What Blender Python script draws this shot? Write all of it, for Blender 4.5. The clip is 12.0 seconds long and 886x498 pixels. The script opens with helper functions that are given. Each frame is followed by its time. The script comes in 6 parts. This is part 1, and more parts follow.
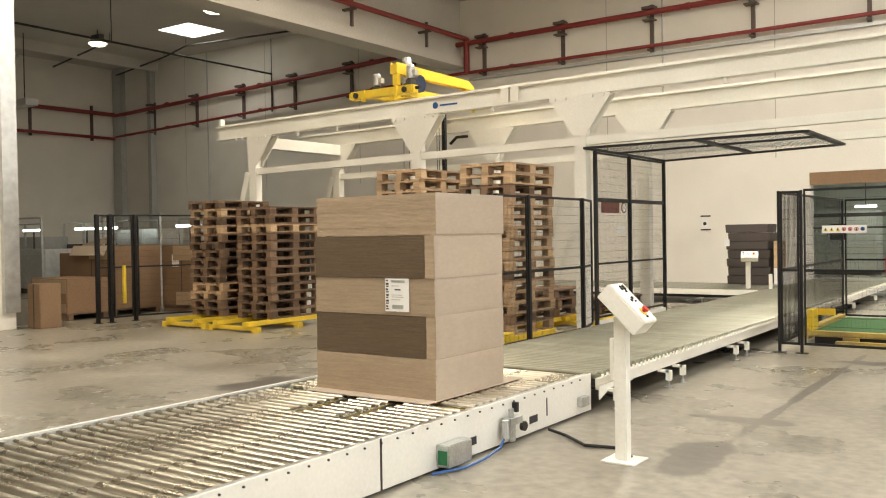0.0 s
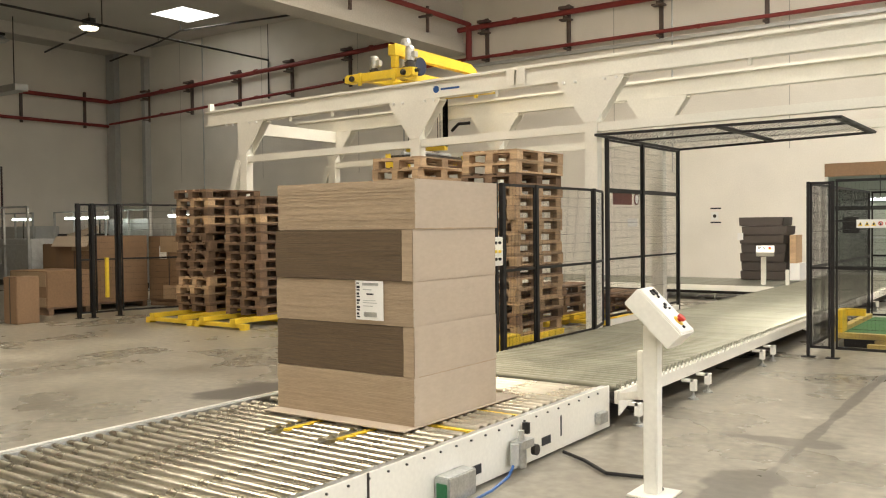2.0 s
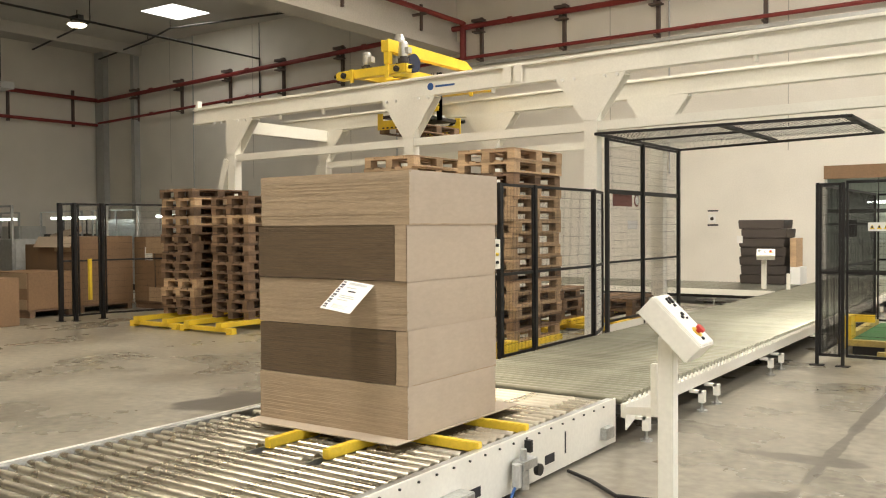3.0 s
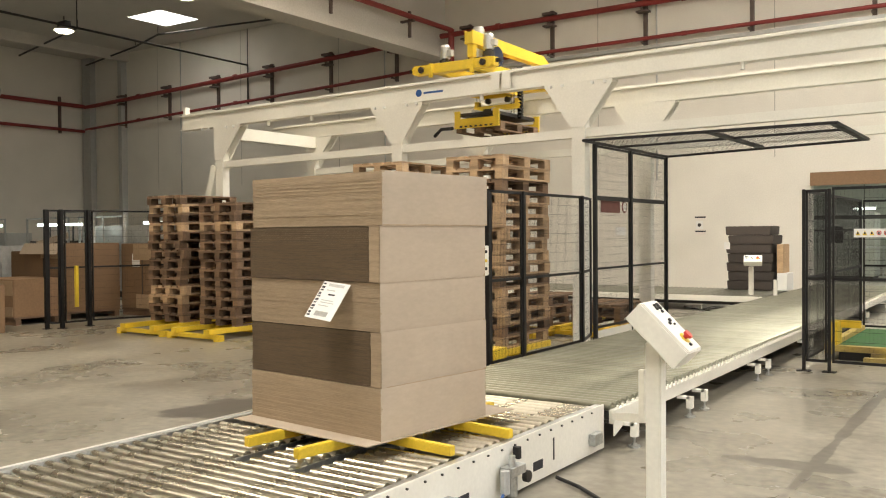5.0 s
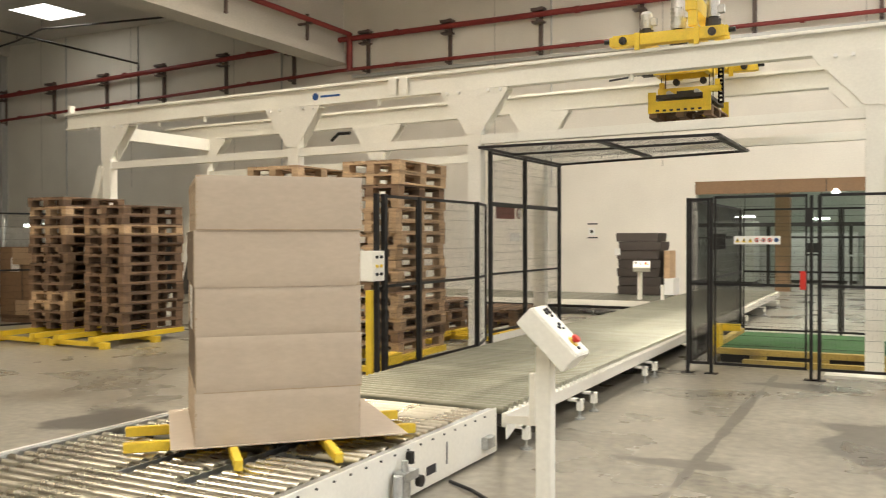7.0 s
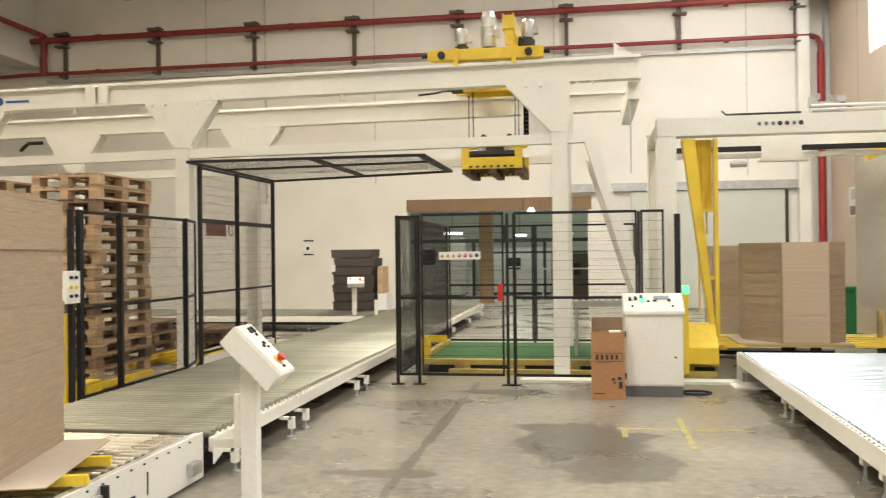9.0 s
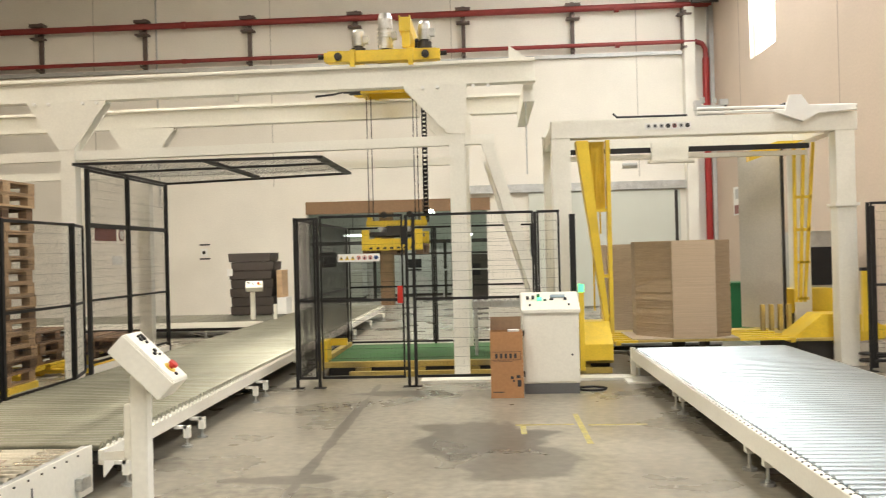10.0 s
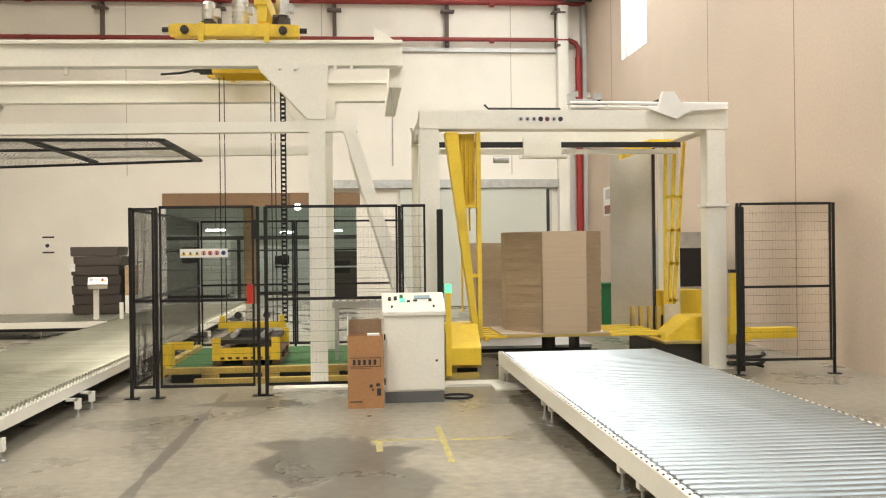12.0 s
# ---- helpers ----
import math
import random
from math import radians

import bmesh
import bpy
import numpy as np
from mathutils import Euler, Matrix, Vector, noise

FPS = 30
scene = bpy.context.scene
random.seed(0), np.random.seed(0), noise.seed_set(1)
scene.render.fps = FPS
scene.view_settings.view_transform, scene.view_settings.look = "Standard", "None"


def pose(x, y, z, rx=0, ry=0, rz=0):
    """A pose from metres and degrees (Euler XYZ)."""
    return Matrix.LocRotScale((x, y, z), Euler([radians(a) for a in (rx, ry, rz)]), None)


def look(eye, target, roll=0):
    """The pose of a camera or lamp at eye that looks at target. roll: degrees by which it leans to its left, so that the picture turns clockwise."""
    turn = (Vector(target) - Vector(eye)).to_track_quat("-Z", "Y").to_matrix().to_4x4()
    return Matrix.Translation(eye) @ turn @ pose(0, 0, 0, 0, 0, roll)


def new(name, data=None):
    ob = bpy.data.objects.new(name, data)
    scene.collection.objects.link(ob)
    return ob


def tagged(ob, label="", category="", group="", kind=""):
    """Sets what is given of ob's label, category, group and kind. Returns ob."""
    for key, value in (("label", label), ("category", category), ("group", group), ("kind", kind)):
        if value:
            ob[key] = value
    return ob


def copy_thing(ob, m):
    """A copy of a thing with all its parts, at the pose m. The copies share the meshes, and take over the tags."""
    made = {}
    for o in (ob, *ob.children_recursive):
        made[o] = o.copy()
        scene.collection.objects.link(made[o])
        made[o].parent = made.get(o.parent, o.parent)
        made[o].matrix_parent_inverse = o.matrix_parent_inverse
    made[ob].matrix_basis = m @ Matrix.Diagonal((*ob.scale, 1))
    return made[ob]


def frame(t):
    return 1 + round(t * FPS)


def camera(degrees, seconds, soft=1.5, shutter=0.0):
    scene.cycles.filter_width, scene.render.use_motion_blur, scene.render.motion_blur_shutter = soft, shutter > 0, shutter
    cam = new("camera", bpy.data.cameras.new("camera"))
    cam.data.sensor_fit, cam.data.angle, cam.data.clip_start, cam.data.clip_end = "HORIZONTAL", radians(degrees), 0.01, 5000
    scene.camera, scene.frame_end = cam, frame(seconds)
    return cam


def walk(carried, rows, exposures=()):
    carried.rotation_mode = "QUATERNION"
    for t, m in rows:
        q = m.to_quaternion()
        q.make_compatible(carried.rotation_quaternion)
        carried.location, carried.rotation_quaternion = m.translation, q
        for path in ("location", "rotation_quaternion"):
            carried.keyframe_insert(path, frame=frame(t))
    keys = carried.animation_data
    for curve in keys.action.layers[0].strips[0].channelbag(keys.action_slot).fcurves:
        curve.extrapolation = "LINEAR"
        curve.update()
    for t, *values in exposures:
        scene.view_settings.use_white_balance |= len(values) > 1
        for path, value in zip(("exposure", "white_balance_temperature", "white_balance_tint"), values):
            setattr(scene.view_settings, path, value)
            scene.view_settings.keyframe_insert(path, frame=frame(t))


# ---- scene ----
cam = camera(53.33, 12.0, soft=1.1, shutter=0.4)
PATH = [
    (0, 0.554, -0.956, 1.523, -0.913, 0.918, 35.320),
    (0.5, 0.554, -0.956, 1.523, -0.830, 0.775, 35.283),
    (1, 0.431, -0.749, 1.546, -1.211, 0.830, 35.422),
    (1.5, 0.227, -0.492, 1.544, -1.522, 0.738, 35.359),
    (2, 0.055, -0.252, 1.544, -1.506, 0.635, 35.353),
    (2.5, -0.123, -0.030, 1.544, -1.532, 0.501, 35.146),
    (3, -0.210, 0.079, 1.542, -1.401, 0.412, 34.857),
    (5, -0.208, 0.081, 1.542, -0.986, 0.446, 34.119),
    (5.5, -0.206, 0.082, 1.542, -0.875, 0.549, 33.577),
    (6, -0.202, 0.084, 1.542, -0.718, 0.524, 32.508),
    (6.5, -0.196, 0.088, 1.542, -0.667, 0.220, 30.728),
    (7, -0.185, 0.094, 1.542, -0.683, 0.123, 27.534),
    (7.5, -0.167, 0.103, 1.542, -0.252, 0.097, 22.775),
    (9.5, -0.101, 0.120, 1.542, 0.306, 1.045, 6.022),
    (10, -0.089, 0.121, 1.542, 0.291, 1.417, 3.039),
    (10.5, -0.076, 0.121, 1.542, 0.140, 1.298, -0.155),
    (11, -0.066, 0.121, 1.542, 0.105, 1.193, -2.381),
    (11.5, 0.001, 0.489, 1.528, 0.092, 1.000, -4.269),
    (12, 0.071, 0.899, 1.531, -0.004, 0.662, -5.042),
]
walk(cam, [(t, pose(x, y, z, 90 + p, r, w)) for t, x, y, z, p, r, w in PATH], [(0, 0.16), (1.5, 0.12), (3, 0.08), (7, 0.04), (9.5, 0.0), (12, -0.02)])

# ---- light ----
world = bpy.data.worlds.new("world")
scene.world = world
world.use_nodes = True
sky = world.node_tree.nodes.new("ShaderNodeTexSky")
sky.sky_type, sky.sun_disc, sky.sun_elevation, sky.sun_rotation = "NISHITA", False, radians(40), radians(60)
world.node_tree.links.new(sky.outputs[0], world.node_tree.nodes["Background"].inputs[0])
world.node_tree.nodes["Background"].inputs[1].default_value = 0.12


def area(name, m, sx, sy, watts, colour):
    d = bpy.data.lights.new(name, "AREA")
    d.shape, d.size, d.size_y, d.energy, d.color = "RECTANGLE", sx, sy, watts, colour
    ob = new(name, d)
    ob.matrix_world = m
    return ob


DAY = (1.0, 0.93, 0.82)
COOL = (0.97, 0.985, 0.99)
WARM = (1.0, 0.80, 0.54)
# unseen skylights, added where rollers and walls need light
UNSEEN_SKYLIGHTS = [(4.0, 1.0), (4.0, 10.0), (4.0, 18.0), (-4.5, 1.0), (-4.5, 14.0), (-11.0, 3.5), (-11.0, 13.0)]
SKY_SX, SKY_SY, CEIL = 2.0, 5.0, 9.5
for sx, sy in UNSEEN_SKYLIGHTS:
    area("skylight_light", pose(sx, sy, CEIL + 0.1), SKY_SX, SKY_SY, {4.0: 370, -4.5: 625, -11.0: 250}[sx] * {(4.0, 10.0): 0.85, (4.0, 18.0): 0.72, (-4.5, 14.0): 1.4}.get((sx, sy), 1.0), {4.0: COOL, -4.5: DAY, -11.0: WARM}[sx])
area("skylight_light", pose(-26.8, 21.2, CEIL - 0.02), 1.8, 1.7, 40, DAY)
area("window_light", look((6.1, 19.85, 7.3), (0.0, 19.85, 6.0)), 1.7, 2.8, 240, COOL)
# unseen side light, added for the sheen on the second conveyor
area("gate_light", look((5.7, 1.0, 2.6), (0, 0.7, 1.5)), 5.0, 4.6, 185, COOL)

# ---- materials ----
def mat(name, base, rough=0.5, metal=0.0, vary=0.12, scale=3.0, grain=60.0, bump=0.05, dirt=None, dirt_amount=0.35, rand=0.0, stretch=(1, 1, 1), emit=None, coat=0.0):
    """A surface with variation at two scales, fine relief and, if asked, dirt patches and a tint per object."""
    m = bpy.data.materials.new(name)
    m.use_nodes = True
    nt = m.node_tree
    n, l = nt.nodes, nt.links
    b = n["Principled BSDF"]
    co = n.new("ShaderNodeTexCoord")
    mp = n.new("ShaderNodeMapping")
    mp.inputs["Scale"].default_value = stretch
    l.new(co.outputs["Object"], mp.inputs[0])
    big = n.new("ShaderNodeTexNoise")
    big.inputs["Scale"].default_value, big.inputs["Detail"].default_value = scale, 6
    fine = n.new("ShaderNodeTexNoise")
    fine.inputs["Scale"].default_value, fine.inputs["Detail"].default_value = grain, 4
    for x in (big, fine):
        l.new(mp.outputs[0], x.inputs["Vector"])
    mix = n.new("ShaderNodeMath")
    mix.operation = "ADD"
    l.new(big.outputs[0], mix.inputs[0])
    l.new(fine.outputs[0], mix.inputs[1])
    ramp = n.new("ShaderNodeMapRange")
    ramp.inputs[1].default_value, ramp.inputs[2].default_value = 0.7, 1.3
    ramp.inputs[3].default_value, ramp.inputs[4].default_value = 1 - vary, 1 + vary
    l.new(mix.outputs[0], ramp.inputs[0])
    val = ramp.outputs[0]
    if rand:
        oi = n.new("ShaderNodeObjectInfo")
        rr = n.new("ShaderNodeMapRange")
        rr.inputs[3].default_value, rr.inputs[4].default_value = 1 - rand, 1 + rand
        l.new(oi.outputs["Random"], rr.inputs[0])
        mu = n.new("ShaderNodeMath")
        mu.operation = "MULTIPLY"
        l.new(val, mu.inputs[0])
        l.new(rr.outputs[0], mu.inputs[1])
        val = mu.outputs[0]
    sc = n.new("ShaderNodeVectorMath")
    sc.operation = "SCALE"
    sc.inputs[0].default_value = base
    l.new(val, sc.inputs["Scale"])
    col = sc.outputs[0]
    if dirt:
        dn = n.new("ShaderNodeTexNoise")
        dn.inputs["Scale"].default_value, dn.inputs["Detail"].default_value = scale * 0.7, 8
        l.new(co.outputs["Object"], dn.inputs["Vector"])
        dr = n.new("ShaderNodeMapRange")
        dr.inputs[1].default_value, dr.inputs[2].default_value, dr.inputs[4].default_value = 0.5, 0.75, dirt_amount
        l.new(dn.outputs[0], dr.inputs[0])
        dm = n.new("ShaderNodeMix")
        dm.data_type = "RGBA"
        l.new(dr.outputs[0], dm.inputs["Factor"])
        l.new(col, dm.inputs["A"])
        dm.inputs["B"].default_value = (*dirt, 1)
        col = dm.outputs["Result"]
    l.new(col, b.inputs["Base Color"])
    ro = n.new("ShaderNodeMapRange")
    ro.inputs[1].default_value, ro.inputs[2].default_value = 0.3, 0.7
    ro.inputs[3].default_value, ro.inputs[4].default_value = max(0.03, rough - 0.08), min(1, rough + 0.08)
    l.new(big.outputs[0], ro.inputs[0])
    l.new(ro.outputs[0], b.inputs["Roughness"])
    b.inputs["Metallic"].default_value = metal
    b.inputs["Coat Weight"].default_value = coat
    if bump:
        bp = n.new("ShaderNodeBump")
        bp.inputs["Strength"].default_value, bp.inputs["Distance"].default_value = bump * 4, 0.004
        l.new(fine.outputs[0], bp.inputs["Height"])
        l.new(bp.outputs[0], b.inputs["Normal"])
    if emit:
        b.inputs["Emission Color"].default_value, b.inputs["Emission Strength"].default_value = (*emit[:3], 1), emit[3]
    return m


def glass_mat(name, tint, rough=0.02):
    m = bpy.data.materials.new(name)
    m.use_nodes = True
    b = m.node_tree.nodes["Principled BSDF"]
    b.inputs["Base Color"].default_value = (*tint, 1)
    b.inputs["Transmission Weight"].default_value, b.inputs["Roughness"].default_value, b.inputs["IOR"].default_value = 1.0, rough, 1.05
    return m


def floor_mat():
    """Worn grey-brown concrete, with expansion joints, wet stains and scuffs."""
    m = mat("concrete_floor", (0.272, 0.249, 0.197), 0.30, vary=0.36, scale=0.8, grain=11, bump=0.03, dirt=(0.11, 0.09, 0.068), dirt_amount=0.6)
    nt = m.node_tree
    n, l = nt.nodes, nt.links
    b = n["Principled BSDF"]
    col = b.inputs["Base Color"].links[0].from_socket
    rough = b.inputs["Roughness"].links[0].from_socket
    co = n.new("ShaderNodeTexCoord")
    wob = n.new("ShaderNodeTexNoise")
    wob.inputs["Scale"].default_value, wob.inputs["Detail"].default_value = 1.6, 5
    l.new(co.outputs["Object"], wob.inputs["Vector"])
    total = None
    for cx, cy, rx, ry, cut in STAINS:
        v = n.new("ShaderNodeVectorMath")
        v.operation = "SUBTRACT"
        v.inputs[1].default_value = (cx, cy, 0)
        l.new(co.outputs["Object"], v.inputs[0])
        d = n.new("ShaderNodeVectorMath")
        d.operation = "DIVIDE"
        d.inputs[1].default_value = (rx, ry, 1)
        l.new(v.outputs[0], d.inputs[0])
        ln = n.new("ShaderNodeVectorMath")
        ln.operation = "LENGTH"
        l.new(d.outputs[0], ln.inputs[0])
        a = n.new("ShaderNodeMath")
        a.operation = "MULTIPLY_ADD"
        a.inputs[1].default_value, a.inputs[2].default_value = 2.4, -1.2
        l.new(wob.outputs[0], a.inputs[0])
        s = n.new("ShaderNodeMath")
        s.operation = "ADD"
        l.new(ln.outputs["Value"], s.inputs[0])
        l.new(a.outputs[0], s.inputs[1])
        r = n.new("ShaderNodeMapRange")
        r.inputs[1].default_value, r.inputs[2].default_value = 1.0, 0.78
        r.inputs[3].default_value, r.inputs[4].default_value = 0.0, cut
        l.new(s.outputs[0], r.inputs[0])
        if total is None:
            total = r.outputs[0]
        else:
            x = n.new("ShaderNodeMath")
            x.operation = "MAXIMUM"
            l.new(total, x.inputs[0])
            l.new(r.outputs[0], x.inputs[1])
            total = x.outputs[0]
    mx = n.new("ShaderNodeMix")
    mx.data_type = "RGBA"
    l.new(total, mx.inputs["Factor"])
    l.new(col, mx.inputs["A"])
    mx.inputs["B"].default_value = (0.07, 0.062, 0.051, 1)
    l.new(mx.outputs["Result"], b.inputs["Base Color"])
    rm = n.new("ShaderNodeMath")
    rm.operation = "MULTIPLY_ADD"
    l.new(total, rm.inputs[0])
    rm.inputs[1].default_value = 0.04
    l.new(rough, rm.inputs[2])
    l.new(rm.outputs[0], b.inputs["Roughness"])
    return m


STAINS = [(-0.25, 7.5, 0.6, 0.8, 0.72), (0.1, 6.6, 0.42, 0.62, 0.6), (-1.44, 7.6, 0.05, 3.4, 0.6), (-1.5, 6.17, 0.5, 0.14, 0.6), (-1.1, 9.85, 0.55, 0.24, 0.65), (-6.15, 5.5, 0.42, 0.6, 0.85), (-1.5, 4.75, 0.22, 0.6, 0.6)]
CONCRETE = floor_mat()
WALL = mat("plaster_wall", (0.84, 0.80, 0.715), 0.85, vary=0.06, scale=0.7, grain=30, bump=0.04, dirt=(0.6, 0.56, 0.48), dirt_amount=0.25)
WALL_TAN = mat("precast_wall", (0.61, 0.50, 0.40), 0.85, vary=0.08, scale=0.5, grain=25, bump=0.05, dirt=(0.5, 0.42, 0.34), dirt_amount=0.3)
ROOF = mat("precast_roof", (0.62, 0.59, 0.53), 0.9, vary=0.1, scale=0.5, grain=20, bump=0.05)
WHITE = mat("cream_painted_steel", (0.86, 0.84, 0.755), 0.38, vary=0.05, scale=1.2, grain=40, bump=0.02, dirt=(0.5, 0.46, 0.38), dirt_amount=0.2)
YELLOW = mat("yellow_painted_steel", (0.82, 0.58, 0.045), 0.4, vary=0.1, scale=4, grain=50, bump=0.03, dirt=(0.3, 0.2, 0.05), dirt_amount=0.3)
YELLOW_WORN_SHADED = mat("worn_shaded_yellow", (0.50, 0.37, 0.10), 0.5, vary=0.2, scale=3, grain=40, bump=0.03, dirt=(0.20, 0.16, 0.10), dirt_amount=0.85)
BLACK = mat("black_powder_coat", (0.007, 0.006, 0.006), 0.55, vary=0.2, scale=5, grain=60, bump=0.02)
STEEL = mat("zinc_roller", (0.70, 0.675, 0.59), 0.29, metal=1.0, vary=0.1, scale=6, grain=70, bump=0.03, rand=0.1)
STEEL2 = mat("dull_roller", (0.27, 0.265, 0.205), 0.33, metal=0.6, vary=0.15, scale=5, grain=70, bump=0.03, rand=0.12)
BRIGHT = mat("bright_roller", (0.36, 0.40, 0.41), 0.33, metal=1.0, vary=0.06, scale=6, grain=70, bump=0.02, rand=0.05)
SHEET = mat("brushed_sheet", (0.66, 0.64, 0.59), 0.36, metal=0.55, vary=0.08, scale=2, grain=40, bump=0.01)
GALV = mat("galvanised_steel", (0.55, 0.56, 0.55), 0.4, metal=0.9, vary=0.2, scale=8, grain=60, bump=0.03)
ALU = mat("bare_aluminium", (0.56, 0.56, 0.54), 0.34, metal=0.8, vary=0.15, scale=8, grain=60, bump=0.03)
MOTOR = mat("grey_motor", (0.50, 0.50, 0.48), 0.4, metal=0.2, vary=0.1, scale=8, grain=60, bump=0.03)
RISER = mat("red_riser", (0.36, 0.03, 0.028), 0.4, vary=0.1, scale=3, grain=40, bump=0.02)
REDPIPE = mat("red_pipe", (0.26, 0.035, 0.03), 0.45, vary=0.15, scale=3, grain=40, bump=0.02)
RED = mat("red_plastic", (0.55, 0.03, 0.02), 0.35, vary=0.05, scale=6, grain=60, bump=0.0)
GREEN = mat("green_plastic", (0.02, 0.16, 0.06), 0.45, vary=0.1, scale=5, grain=60, bump=0.02)
GREENMAT = mat("green_belt", (0.035, 0.12, 0.03), 0.7, vary=0.25, scale=5, grain=80, bump=0.05)
DARK = mat("dark_iron", (0.05, 0.045, 0.04), 0.5, metal=0.4, vary=0.2, scale=6, grain=60, bump=0.03)
BRACKET = mat("brown_bracket", (0.12, 0.085, 0.07), 0.55, vary=0.2, scale=5, grain=60, bump=0.03)
PAPER = mat("white_paper", (0.85, 0.84, 0.80), 0.7, vary=0.03, scale=10, grain=80, bump=0.01)
INK = mat("black_ink", (0.03, 0.03, 0.035), 0.6, vary=0.05, scale=10, grain=60, bump=0.0)
CARD = mat("kraft_board", (0.49, 0.405, 0.31), 0.6, vary=0.06, scale=2.5, grain=18, bump=0.015, rand=0.04, stretch=(1, 1, 2.5))
CARD_EDGE = mat("board_edges", (0.40, 0.305, 0.205), 0.82, vary=0.17, scale=5, grain=28, bump=0.08, rand=0.05, stretch=(0.9, 0.9, 12))
CARD_SHADED = mat("board_edges_shaded", (0.130, 0.089, 0.051), 0.85, vary=0.32, scale=5, grain=24, bump=0.12, rand=0.05, stretch=(0.8, 0.8, 16))
WOOD = mat("raw_pallet_wood", (0.44, 0.30, 0.175), 0.8, vary=0.3, scale=3, grain=30, bump=0.1, rand=0.3, stretch=(1, 8, 8), dirt=(0.2, 0.14, 0.09), dirt_amount=0.45)
WOOD_OLD = mat("weathered_pallet_wood", (0.185, 0.115, 0.068), 0.85, vary=0.35, scale=3, grain=30, bump=0.1, rand=0.4, stretch=(1, 8, 8), dirt=(0.09, 0.065, 0.05), dirt_amount=0.55)
CRATE = mat("brown_carton", (0.235, 0.145, 0.08), 0.8, vary=0.12, scale=2, grain=30, bump=0.04, rand=0.15)
FLAP = mat("pale_carton_flap", (0.40, 0.285, 0.175), 0.8, vary=0.12, scale=2, grain=30, bump=0.04, rand=0.1)
BLACKBOX = mat("dark_grey_plastic", (0.062, 0.05, 0.043), 0.5, vary=0.15, scale=3, grain=50, bump=0.02, rand=0.15)
BLUE = mat("blue_plastic", (0.03, 0.10, 0.30), 0.4, vary=0.1, scale=6, grain=60, bump=0.0)
LAMP_ON = mat("lit_lamp", (0.9, 0.85, 0.7), 0.4, bump=0.0, emit=(1.0, 0.86, 0.6, 7.0))
TUBE_ON = mat("lit_tube", (0.9, 0.95, 0.9), 0.4, bump=0.0, emit=(0.9, 1.0, 0.9, 8.0))
LED_GREEN = mat("green_led", (0.05, 0.8, 0.2), 0.4, bump=0.0, emit=(0.1, 1.0, 0.3, 2.0))
SKYGLOW = mat("skylight_dome", (0.9, 0.92, 0.95), 0.6, bump=0.0, emit=(1.0, 0.98, 0.93, 4.0))
CURTAIN = glass_mat("green_strip_curtain", (0.92, 0.975, 0.94), 0.02)
SCREEN = mat("lcd_screen", (0.35, 0.45, 0.5), 0.2, vary=0.05, scale=6, bump=0.0)
TAPE = mat("worn_yellow_tape", (0.42, 0.36, 0.12), 0.6, vary=0.4, scale=6, grain=30, dirt=(0.3, 0.27, 0.2), dirt_amount=0.9)
CARD_LIT = mat("lit_board", (0.60, 0.47, 0.33), 0.8, vary=0.12, scale=2.5, grain=30, bump=0.1, stretch=(0.5, 0.5, 50))
FADED = mat("faded_red_plate", (0.24, 0.09, 0.075), 0.5, vary=0.15, scale=5)
FARWALL = mat("far_hall_wall", (0.46, 0.475, 0.42), 0.8, vary=0.1, scale=0.6, grain=10, bump=0.02)


